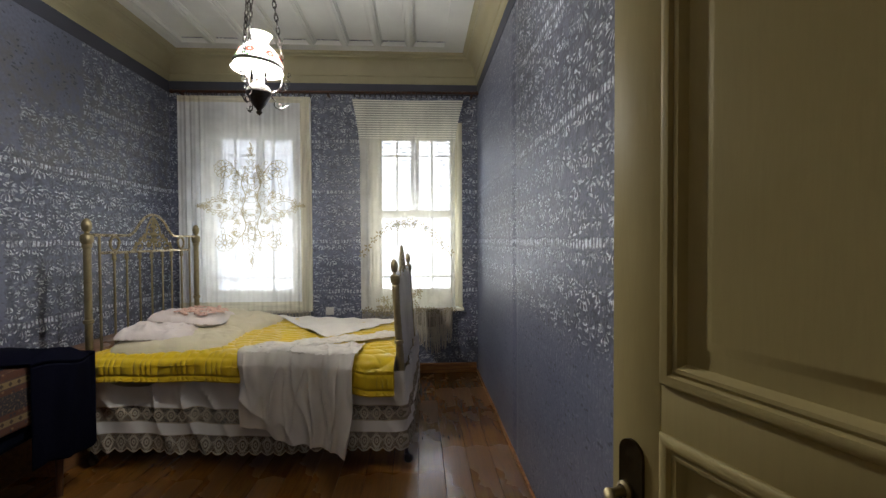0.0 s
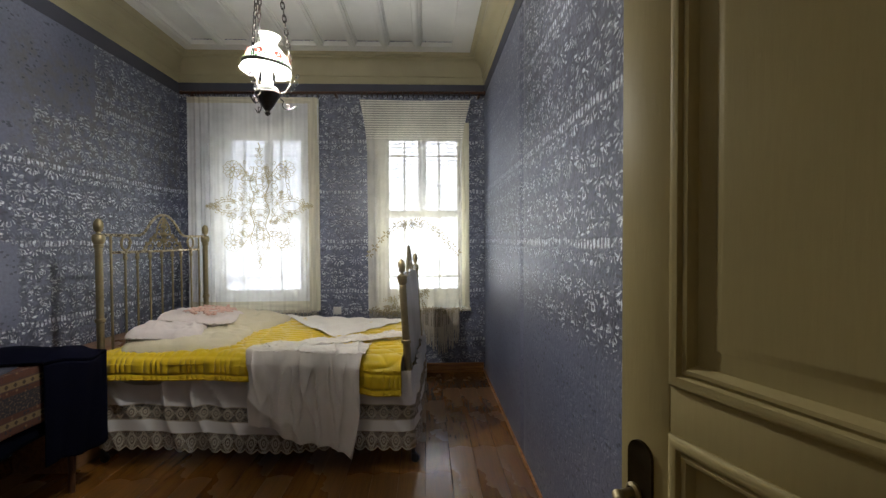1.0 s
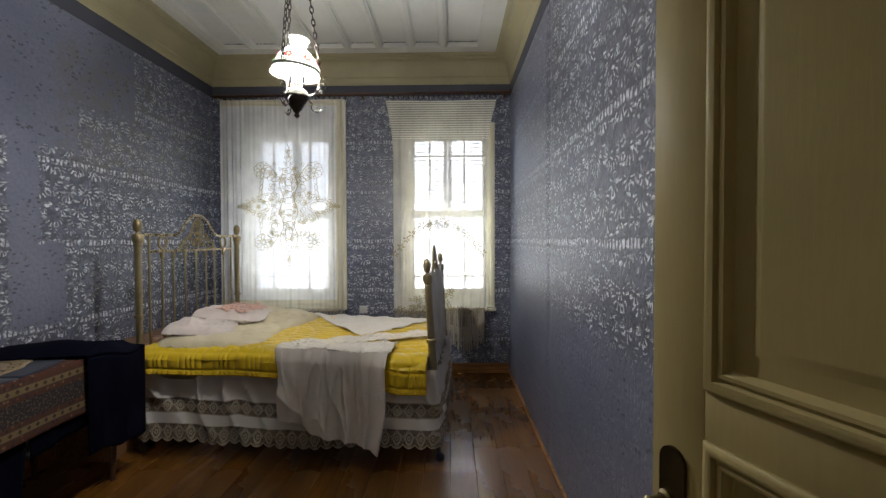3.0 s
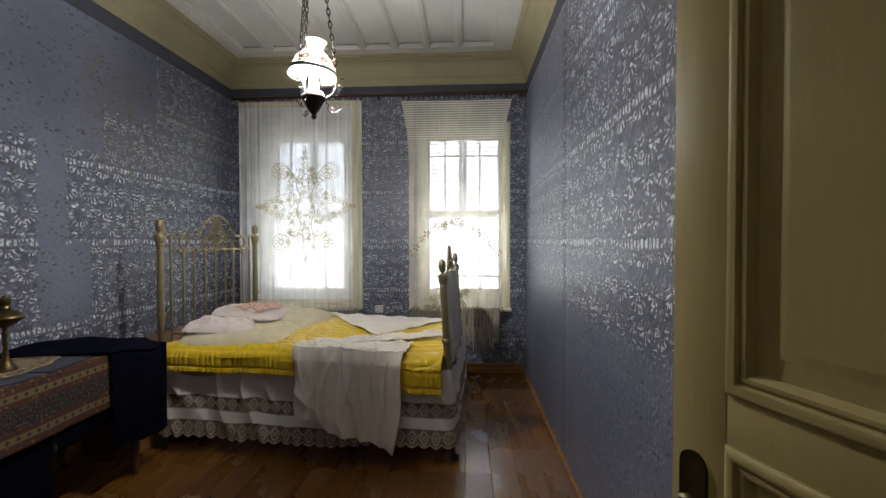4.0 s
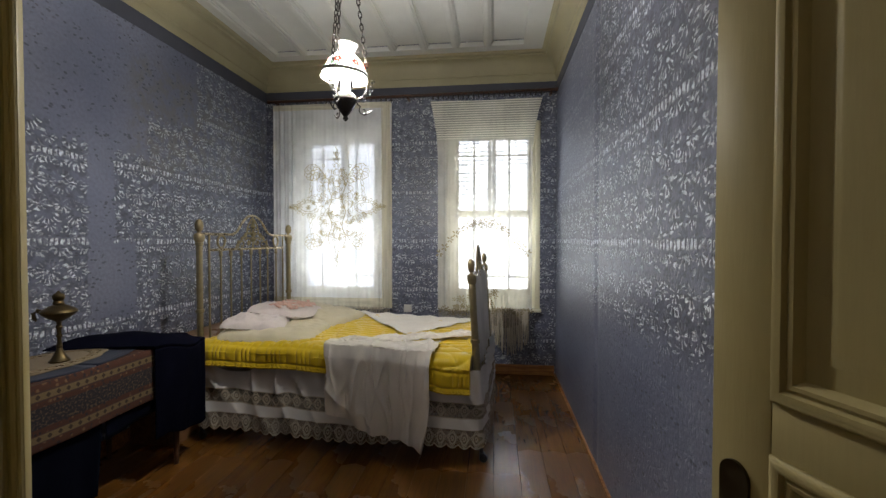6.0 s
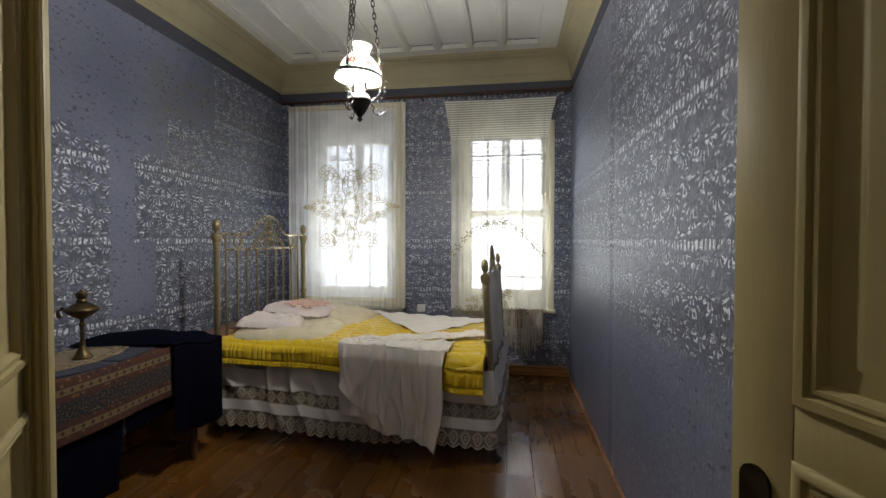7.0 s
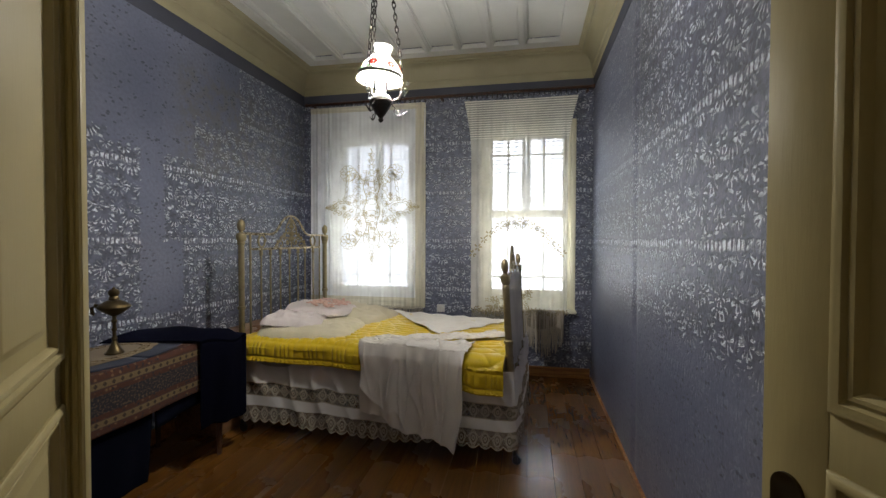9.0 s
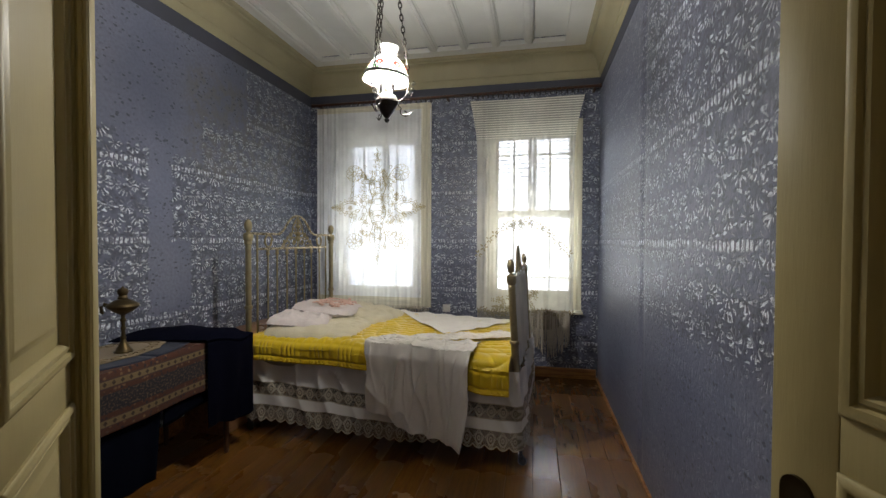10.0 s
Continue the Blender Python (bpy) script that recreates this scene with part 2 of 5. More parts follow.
    fine = k.noise(uv, 45.0, 4)
    base = k.mix(k.range(blot, 0.3, 0.7), (0.130, 0.145, 0.222), (0.192, 0.205, 0.288))
    base = k.mix(k.range(fine, 0.35, 0.7, 0.0, 0.4), base, (0.09, 0.10, 0.15))
    # ground and dark strokes between the flakes carry painted relief shade
    shade = k.math("MULTIPLY", k.math("SUBTRACT", 1.0, plain), k.range(k.noise(uv, 17.0, 3), 0.40, 0.60, 0.20, 0.80))
    base = k.mix(shade, base, (0.060, 0.066, 0.098))
    relief_shade = k.math("MULTIPLY", strokes(1.0, 2.2, -8, 17, 0.20, 0.30), k.math("SUBTRACT", 1.0, plain))
    base = k.mix(k.math("MULTIPLY", relief_shade, 0.7), base, (0.040, 0.044, 0.064))
    patch = k.math("MULTIPLY", zone(10.1, 12.3, 1.9, 2.75, 0.1), k.range(k.noise(uv, 11.0, 4), 0.40, 0.60))
    base = k.mix(k.math("MULTIPLY", patch, 0.55), base, (0.15, 0.140, 0.118))
    speck = k.range(strokes(1.0, 1.8, 25, 22, 0.22, 0.30), 0.1, 0.6)
    speck = k.math("MULTIPLY", speck, k.range(k.noise(uv, 6.0, 2), 0.44, 0.54))
    base = k.mix(k.math("MULTIPLY", speck, 0.85), base, (0.045, 0.05, 0.075))
    # pale silver print; its glint is put into the colour, little into metal
    col = k.mix(flake, base, (0.86, 0.91, 0.98))
    k.set(base_color=col, metallic=k.math("MULTIPLY", flake, 0.18))
    k.bsdf.inputs["Specular IOR Level"].default_value = 0.70
    k.set(roughness=k.math("SUBTRACT", 0.38, k.math("MULTIPLY", flake, 0.10)))
    wave = k.noise(uv, 16.0, 2)
    nrm = k.bump(wave, 0.07, 0.02)
    k.set(normal=k.bump(k.math("MULTIPLY_ADD", fine, 0.25, flake), 0.95, 0.009, nrm))
    return k.mat


def cloth(name, base, rough=0.85, weave=900, vary=0.2, sheen=0.15, stain=0.2, spec=0.3):
    k = Nodes(name)
    o = k.coords()
    blot = k.noise(o, 6.0, 5)
    thread = k.noise(k.coords(scale=(1, 1, 1)), weave * 0.5, 2)
    col = k.mix(k.range(blot, 0.35, 0.75, 0.0, stain * 2), base, tuple(c * (1 - vary) for c in base))
    col = k.mix(k.range(thread, 0.4, 0.65, 0.0, 0.25), col, tuple(c * 0.7 for c in base))
    k.set(base_color=col, roughness=rough, sheen_weight=sheen)
    k.bsdf.inputs["Specular IOR Level"].default_value = spec
    crease = k.noise(o, 22.0, 4)
    k.set(normal=k.bump(thread, 0.15, 0.001, k.bump(crease, 0.25, 0.006)))
    return k.mat


def metal(name, base, rough=0.3, tarnish=(0.10, 0.07, 0.03)):
    k = Nodes(name)
    o = k.coords()
    blot = k.noise(o, 34.0, 4, 0.6)
    col = k.mix(k.range(blot, 0.42, 0.75, 0.0, 0.4), base, tarnish)
    k.set(base_color=col, metallic=k.range(blot, 0.4, 0.8, 1.0, 0.75), roughness=k.range(blot, 0.3, 0.75, rough - 0.08, rough + 0.25))
    k.set(normal=k.bump(k.noise(o, 160, 2), 0.06, 0.001))
    return k.mat


def sheer(name, tint, clear, weave=(0, 0)):
    """Net curtain: part of the light passes straight, the rest glows through or is scattered."""
    k = Nodes(name)
    uv = k.coords("UV")
    sep = k.n("SeparateXYZ")
    k.put(sep.inputs[0], uv)
    blot = k.noise(uv, 3.0, 4)
    colour = k.mix(k.range(blot, 0.3, 0.7), tint, tuple(c * 0.86 for c in tint))
    d, tr, cl = k.n("BsdfDiffuse"), k.n("BsdfTranslucent"), k.n("BsdfTransparent")
    k.put(d.inputs[0], colour)
    k.put(tr.inputs[0], colour)
    both, final = k.n("MixShader"), k.n("MixShader")
    both.inputs[0].default_value = 0.145
    k.t.links.new(d.outputs[0], both.inputs[1])
    k.t.links.new(tr.outputs[0], both.inputs[2])
    amount = k.math("ADD", clear, k.range(blot, 0.3, 0.7, -0.05, 0.05))
    if weave[0]:
        lines = k.math("ABSOLUTE", k.math("SUBTRACT", k.math("FRACT", k.math("MULTIPLY", sep.outputs[1], weave[0])), 0.5))
        low = k.range(sep.outputs[1], weave[1] - 0.02, weave[1] + 0.02)
        open_row = k.math("MULTIPLY", k.range(lines, 0.2, 0.3), low)
        amount = k.math("ADD", k.math("SUBTRACT", amount, k.math("MULTIPLY", low, 0.44)), k.math("MULTIPLY", open_row, 0.55), clamp=True)
    k.put(final.inputs[0], amount)
    k.t.links.new(both.outputs[0], final.inputs[1])
    k.t.links.new(cl.outputs[0], final.inputs[2])
    k.t.links.new(final.outputs[0], k.out.inputs[0])
    return k.mat


def lace_material(name, tint, period, height, net=0.45):
    """Crochet lace: lozenges with ringed centres on an open net. UV in metres along and up the band."""
    k = Nodes(name)
    uv = k.coords("UV")
    sep = k.n("SeparateXYZ")
    k.put(sep.inputs[0], uv)
    u = k.math("ABSOLUTE", k.math("SUBTRACT", k.math("FRACT", k.math("DIVIDE", sep.outputs[0], period)), 0.5))
    v = k.math("ABSOLUTE", k.math("SUBTRACT", k.math("DIVIDE", sep.outputs[1], height), 0.5))
    d = k.math("ADD", u, v)
    r = k.math("SQRT", k.math("ADD", k.math("MULTIPLY", u, u), k.math("MULTIPLY", v, v)))

    def ring(x, at, w):
        return k.range(k.math("ABSOLUTE", k.math("SUBTRACT", x, at)), w * 0.6, w, 1.0, 0.0)

    s = ring(d, 0.46, 0.05)
    for x, at, w in ((r, 0.27, 0.045), (r, 0.10, 0.05), (d, 0.34, 0.03), (v, 0.47, 0.05)):
        s = k.math("MAXIMUM", s, ring(x, at, w))
    mesh = k.voronoi(uv, 320.0, "DISTANCE_TO_EDGE")
    s = k.math("MAXIMUM", s, k.range(mesh, 0.05, 0.16, net, 0.0))
    k.set(base_color=k.mix(k.noise(uv, 60), tint, tuple(c * 0.8 for c in tint)), roughness=0.9)
    k.set(alpha=k.math("MULTIPLY_ADD", s, 0.75, 0.24, clamp=True))
    return k.mat


def carpet_material():
    """Woven table cover: cream stripes with dark lozenges between rust and navy floral bands. UV in metres."""
    k = Nodes("woven_table_cover")
    uv = k.coords("UV")
    sep = k.n("SeparateXYZ")
    k.put(sep.inputs[0], uv)
    u, v = sep.outputs[0], sep.outputs[1]

    def band(a, b):
        return k.math("MULTIPLY", k.range(v, a - 0.002, a + 0.002), k.range(v, b - 0.002, b + 0.002, 1.0, 0.0))

    cell = k.voronoi(uv, 52.0, "F1")
    tint = k.voronoi(uv, 52.0, "F1", 1)
    hue = k.n("SeparateColor")
    k.put(hue.inputs[0], tint)
    floral = k.mix(k.range(hue.outputs[0], 0.4, 0.6), (0.075, 0.021, 0.012), (0.020, 0.014, 0.022))
    floral = k.mix(k.range(hue.outputs[1], 0.62, 0.8), floral, (0.17, 0.095, 0.045))
    floral = k.mix(k.range(cell, 0.25, 0.5), floral, (0.07, 0.022, 0.012))
    navy = k.mix(k.range(k.noise(uv, 85.0, 3), 0.52, 0.60), (0.014, 0.014, 0.022), (0.10, 0.07, 0.045))
    col = k.mix(band(0.10, 0.19), floral, navy)
    for a, b in ((0.035, 0.075), (0.215, 0.26)):
        mid = (a + b) / 2
        du = k.math("ABSOLUTE", k.math("SUBTRACT", k.math("FRACT", k.math("MULTIPLY", u, 22.0)), 0.5))
        dv = k.math("ABSOLUTE", k.math("MULTIPLY", k.math("SUBTRACT", v, mid), 20.0))
        lozenge = k.range(k.math("ADD", du, dv), 0.22, 0.28, 1.0, 0.0)
        stripe = k.mix(lozenge, (0.175, 0.125, 0.060), (0.045, 0.03, 0.02))
        edge = k.math("ABSOLUTE", k.math("SUBTRACT", v, mid))
        stripe = k.mix(k.range(edge, 0.014, 0.017), stripe, (0.06, 0.03, 0.025))
        col = k.mix(band(a, b), col, stripe)
    weave = k.noise(uv, 500.0, 2)
    col = k.mix(k.range(weave, 0.35, 0.7, 0.0, 0.4), col, (0.035, 0.018, 0.012))
    k.set(base_color=col, roughness=0.92, normal=k.bump(weave, 0.4, 0.002))
    return k.mat


def clear_glass(name, gloss=0.08, tint=(1, 1, 1)):
    k = Nodes(name)
    g, t, m = k.n("BsdfGlossy"), k.n("BsdfTransparent"), k.n("MixShader")
    g.inputs["Roughness"].default_value = 0.03
    t.inputs[0].default_value = (*tint, 1)
    fres = k.n("Fresnel")
    fres.inputs[0].default_value = 1.45
    k.t.links.new(fres.outputs[0], m.inputs[0])
    k.t.links.new(t.outputs[0], m.inputs[1])
    k.t.links.new(g.outputs[0], m.inputs[2])
    k.t.links.new(m.outputs[0], k.out.inputs[0])
    return k.mat


def glow(name, colour, strength):
    k = Nodes(name)
    k.set(base_color=colour, emission_color=colour, emission_strength=strength)
    return k.mat


def opal_glass(name, tint, through=0.5):
    k = Nodes(name)
    d, tr, m, g, m2 = k.n("BsdfDiffuse"), k.n("BsdfTranslucent"), k.n("MixShader"), k.n("BsdfGlossy"), k.n("MixShader")
    uv = k.noise(k.coords(), 30.0, 3)
    col = k.mix(k.range(uv, 0.3, 0.7), tint, tuple(c * 0.92 for c in tint))
    k.put(d.inputs[0], col)
    k.put(tr.inputs[0], col)
    g.inputs["Roughness"].default_value = 0.12
    m.inputs[0].default_value = through
    m2.inputs[0].default_value = 0.06
    for a, b in ((d.outputs[0], m.inputs[1]), (tr.outputs[0], m.inputs[2]), (m.outputs[0], m2.inputs[1]), (g.outputs[0], m2.inputs[2]), (m2.outputs[0], k.out.inputs[0])):
        k.t.links.new(a, b)
    return k.mat


PAPER = wallpaper_material()
BORDER = painted("dark_wallpaper_border", (0.075, 0.08, 0.11), 0.6, 0.15)
CREAM = painted("cream_gloss_paint", (0.44, 0.365, 0.175), 0.44, 0.06)
CREAM.node_tree.nodes["Principled BSDF"].inputs["Specular IOR Level"].default_value = 0.12
CORNICE_PAINT = painted("cornice_paint", (0.40, 0.355, 0.215), 0.5, 0.08)
CEIL = painted("ceiling_paint", (0.73, 0.725, 0.68), 0.5, 0.06)
PLASTER = painted("corridor_plaster", (0.55, 0.50, 0.38), 0.7, 0.08)
WINDOW_PAINT = painted("window_paint", (0.80, 0.76, 0.60), 0.4, 0.04)
SHUTTER_PAINT = painted("shutter_paint", (0.55, 0.55, 0.53), 0.5, 0.04)
PLANK = wood("pine_plank", (0.215, 0.092, 0.017), (0.165, 0.066, 0.012), 1.0, 0.23)
PLANK.node_tree.nodes["Principled BSDF"].inputs["Specular IOR Level"].default_value = 1.0
PINE = wood("pine_trim", (0.42, 0.20, 0.06), (0.24, 0.10, 0.03), 1.0, 0.4, "X", per_object=False)
DARK_WOOD = wood("dark_wood", (0.09, 0.035, 0.018), (0.045, 0.018, 0.01), 1.5, 0.35, "X", per_object=False)
LEG_WOOD = wood("table_wood", (0.11, 0.05, 0.025), (0.055, 0.025, 0.014), 1.5, 0.4, "Z", per_object=False)
CHEST_WOOD = wood("chest_wood", (0.30, 0.16, 0.075), (0.20, 0.10, 0.05), 1.0, 0.28, "Y", per_object=False)
BRASS = metal("aged_brass", (0.40, 0.335, 0.195), 0.36, (0.28, 0.22, 0.12))
DULL_BRASS = metal("tarnished_brass", (0.111, 0.081, 0.039), 0.38, (0.08, 0.055, 0.025))
PLATE = metal("browned_door_plate", (0.060, 0.043, 0.020), 0.5, (0.035, 0.025, 0.012))
IRON = metal("dark_iron", (0.07, 0.065, 0.06), 0.42, (0.03, 0.022, 0.018))
SILVERED = metal("worn_brass_rail", (0.62, 0.53, 0.36), 0.22, (0.28, 0.2, 0.1))
LINEN = cloth("white_linen", (0.82, 0.77, 0.71), 0.75, stain=0.15, sheen=0.3)
SATIN = cloth("white_cotton_skirt", (0.78, 0.76, 0.74), 0.42, sheen=0.3, spec=0.5)
PILLOW = cloth("cream_pillow_cotton", (0.68, 0.61, 0.44), 0.85)
PILLOW_WHITE = cloth("white_pillow_cotton", (0.74, 0.66, 0.64), 0.8)
PINK = cloth("pink_embroidery", (0.74, 0.47, 0.38), 0.7)
QUILT = cloth("yellow_satin_quilt", (0.72, 0.50, 0.010), 0.36, vary=0.25, sheen=0.3)
NAVY = cloth("dark_velvet_shawl", (0.004, 0.0045, 0.011), 0.9, sheen=0.0, spec=0.02)
BLUE = cloth("blue_table_mat", (0.014, 0.020, 0.042), 0.8)
DEEP_BLUE = cloth("deep_blue_under_cloth", (0.0028, 0.004, 0.010), 0.9, sheen=0.0, spec=0.05)
DOILY = cloth("tan_doily_thread", (0.22, 0.165, 0.10), 0.9, weave=500)
THREAD = sheer("ecru_thread", (0.50, 0.43, 0.28), 0.32)
FRINGE = cloth("grey_ecru_fringe", (0.52, 0.47, 0.39), 0.9)
MATTRESS = cloth("mattress_ticking", (0.45, 0.42, 0.38), 0.9)
SHEER = sheer("ivory_sheer", (0.96, 0.97, 0.98), 0.20)
SHEER_HEM = sheer("ivory_hem", (0.90, 0.85, 0.68), 0.25)
CUTWORK = sheer("ecru_cutwork", (0.70, 0.61, 0.38), 0.34)
SHEER_ROWS = sheer("ivory_net_with_rows", (0.94, 0.92, 0.83), 0.38, (42.0, 2.46))
COVER_LACE = sheer("white_footboard_cover", (0.80, 0.78, 0.76), 0.15)
LACE_A = lace_material("lace_insertion", (0.50, 0.44, 0.35), 0.076, 0.097)
LACE_B = lace_material("lace_edging", (0.53, 0.47, 0.38), 0.076, 0.11)
CARPET = carpet_material()
GLASS = clear_glass("window_glass")
CRYSTAL = clear_glass("lamp_crystal", tint=(0.93, 0.95, 0.95))
OPAL = opal_glass("opal_glass", (0.82, 0.82, 0.79))
DOME_OPAL = opal_glass("dense_opal_glass", (0.80, 0.80, 0.75), 0.07)
ROSE = painted("rose_red_glaze", (0.55, 0.07, 0.04), 0.3, 0.1)
LEAF_GLAZE = painted("leaf_green_glaze", (0.06, 0.22, 0.07), 0.3, 0.1)
PLASTIC = painted("white_switch_plastic", (0.75, 0.74, 0.70), 0.35, 0.03)
RUBBER = painted("black_castor", (0.02, 0.02, 0.02), 0.45, 0.1)


# ---------------------------------------------------------------- structure
X0, X1, Y0, Y1, CEILING = -2.56, 0.62, 0.20, 4.64, 3.33
HOLES = ((-2.21, -1.26), (-0.49, 0.42))
SILL, HEAD = 0.70, 2.63


def paper_box(shape, a, b, axis):
    n = len(shape.v)
    shape.box(a, b)
    for i in range(n, len(shape.v)):
        p = shape.v[i]
        shape.uv[i] = (p[axis] + (7.3 if axis else 0), p[2])


back = Shape()
edges = [X0 - 0.3, HOLES[0][0], HOLES[0][1], HOLES[1][0], HOLES[1][1], X1 + 0.3]
for i in (0, 2, 4):
    paper_box(back, (edges[i], Y1, -0.1), (edges[i + 1], Y1 + 0.35, 3.72), 0)
for a, b in HOLES:
    paper_box(back, (a, Y1, -0.1), (b, Y1 + 0.35, SILL - 0.03), 0)
    paper_box(back, (a, Y1, HEAD), (b, Y1 + 0.35, 3.72), 0)
structure("wall_north", back, PAPER, "blue-grey wallpapered wall with silvery foliage and two windows")

left = Shape()
paper_box(left, (X0 - 0.3, Y0, -0.1), (X0, Y1, 3.72), 1)
structure("wall_west", left, PAPER, "blue-grey wallpapered wall with silvery foliage")


def right_face(u, v):
    y = Y0 + (Y1 - Y0) * u
    x = X1 + 0.012 * math.exp(-((y - 2.81) / 0.045) ** 2) + 0.002 * noise.noise((y * 1.5, v * 4, 3))
    return (x, y, -0.1 + 3.6 * v)


right = Shape().grid(right_face, 160, 12, lambda u, v: (Y0 + (Y1 - Y0) * u + 13.1, -0.1 + 3.6 * v))
paper_box(right, (X1 + 0.02, Y0, -0.1), (X1 + 0.3, Y1, 3.72), 1)
structure("wall_east", right, PAPER, "blue-grey wallpapered wall with an upright seam", smooth=True)

front = Shape()
for a, b, z0 in ((X0 - 0.3, -0.60, -0.1), (0.545, X1 + 0.3, -0.1), (-0.60, 0.545, 2.28)):
    paper_box(front, (a, Y0 - 0.45, z0), (b, Y0, 3.72), 0)
structure("wall_south", front, PAPER, "wallpapered wall with the doorway")

# dark plain border under the cornice
BH = 0.115
border = Shape()
border.box((X0, Y0, 3.06 - BH), (X0 + 0.003, Y1, 3.075)).box((X1 - 0.003, Y0, 3.06 - BH), (X1 + 0.003, Y1, 3.075))
border.box((X0 + 0.003, Y1 - 0.003, 3.06 - BH), (X1 - 0.003, Y1, 3.075))
structure("wallpaper_border_trim", border, BORDER, "dark plain border strip below the cornice")

# corridor behind the doorway
hall = Shape()
hall.box((-2.86, -2.9, -0.1), (0.92, -2.75, 3.1)).box((-2.86, -2.75, -0.1), (-2.7, -0.25, 3.1)).box((0.8, -2.75, -0.1), (0.92, -0.25, 3.1))
hall.box((-2.7, -0.29, -0.1), (-0.62, -0.25, 3.1)).box((0.565, -0.29, -0.1), (0.8, -0.25, 3.1))
structure("wall_corridor", hall, PLASTER, "plain cream corridor walls")
structure("ceiling_corridor", Shape().box((-2.86, -2.9, 3.0), (0.92, -0.25, 3.12)), PLASTER, "plain corridor ceiling")

# fixture out of view, assumed as the source of light through the doorway
globe = thing("assumed_ceiling_lamp", "round opal glass ceiling lamp assumed in the unseen corridor", "lamp", m=pose(-0.45, -2.2, -0.2))
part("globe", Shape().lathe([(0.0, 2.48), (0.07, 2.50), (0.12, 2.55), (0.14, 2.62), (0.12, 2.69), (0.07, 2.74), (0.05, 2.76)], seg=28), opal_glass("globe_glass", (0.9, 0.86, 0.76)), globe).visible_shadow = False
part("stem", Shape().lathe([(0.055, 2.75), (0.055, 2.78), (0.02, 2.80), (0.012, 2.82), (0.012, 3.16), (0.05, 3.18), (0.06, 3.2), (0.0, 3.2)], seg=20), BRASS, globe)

# ceiling: boarded panels between moulded battens, in one mesh
ceil = Shape()
ceil.box((X0 - 0.3, Y0 - 0.3, CEILING + 0.04), (X1 + 0.3, Y1 - 0.318, CEILING + 0.06))
ceil.box((X0 - 0.3, Y0 - 0.3, CEILING + 0.30), (X1 + 0.3, Y1 + 0.3, CEILING + 0.36))
D = 0.26
for a, b in (((X0, Y0, 0), (X1, Y0 + D + 0.06, 0)), ((X0, Y1 - D - 0.03, 0), (X1, Y1, 0)), ((X0, Y0 + D + 0.06, 0), (X0 + D + 0.03, Y1 - D - 0.03, 0)), ((X1 - D - 0.10, Y0 + D + 0.06, 0), (X1, Y1 - D - 0.03, 0))):
    ceil.box((a[0], a[1], CEILING), (b[0], b[1], CEILING + 0.045))
for k in range(9):
    x = 0.235 - 0.318 * k
    if k:
        ceil.box((x - 0.036, Y0 + D, CEILING + 0.004), (x + 0.036, Y1 - D - 0.02, CEILING + 0.042), 0.003)
        ceil.box((x - 0.018, Y0 + D, CEILING - 0.008), (x + 0.018, Y1 - D - 0.02, CEILING + 0.006), 0.004)
        ceil.tube([(x - 0.043, Y0 + D, CEILING + 0.036), (x - 0.043, Y1 - D - 0.03, CEILING + 0.036)], 0.009, 6)
        ceil.tube([(x + 0.043, Y0 + D, CEILING + 0.036), (x + 0.043, Y1 - D - 0.03, CEILING + 0.036)], 0.009, 6)
structure("ceiling", ceil, CEIL, "off-white boarded ceiling with moulded battens", smooth=True)

CORNICE = [(-0.02, 3.060), (0.010, 3.060), (0.020, 3.072), (0.026, 3.098), (0.030, 3.130), (0.046, 3.136), (0.050, 3.152), (0.058, 3.185),
           (0.080, 3.225), (0.115, 3.258), (0.160, 3.280), (0.196, 3.288), (0.200, 3.302), (0.236, 3.308), (0.246, 3.316), (D, 3.322), (D + 0.012, 3.336)]
PROFILE = [(d * 0.64, z) for d, z in CORNICE]
cornice = Shape()
verts, faces = [], []
for d, z in PROFILE:
    verts += [(X0 + d, Y0 + d, z), (X1 - d, Y0 + d, z), (X1 - d, Y1 - d, z), (X0 + d, Y1 - d, z)]
for i in range(len(PROFILE) - 1):
    for k in range(4):
        l = (k + 1) % 4
        faces.append((i * 4 + k, i * 4 + l, i * 4 + 4 + l, i * 4 + 4 + k))
cornice.add(verts, faces)
ob = structure("cornice_trim", cornice, CORNICE_PAINT, "cream painted plaster cornice with a deep cove", smooth=True)

# baseboards
base = Shape().box((X0, Y1 - 0.018, 0), (X1 - 0.016, Y1, 0.105), 0.004)
structure("baseboard_north", base, PINE, "orange pine baseboard", smooth=True)
structure("baseboard_east", Shape().box((X1 - 0.016, Y0 + 0.02, 0), (X1 + 0.004, Y1, 0.022), 0.004), PINE, "thin pine baseboard strip", smooth=True)
structure("baseboard_west", Shape().box((X0, Y0 + 0.02, 0), (X0 + 0.018, Y1 - 0.018, 0.105), 0.004), PINE, "orange pine baseboard", smooth=True)


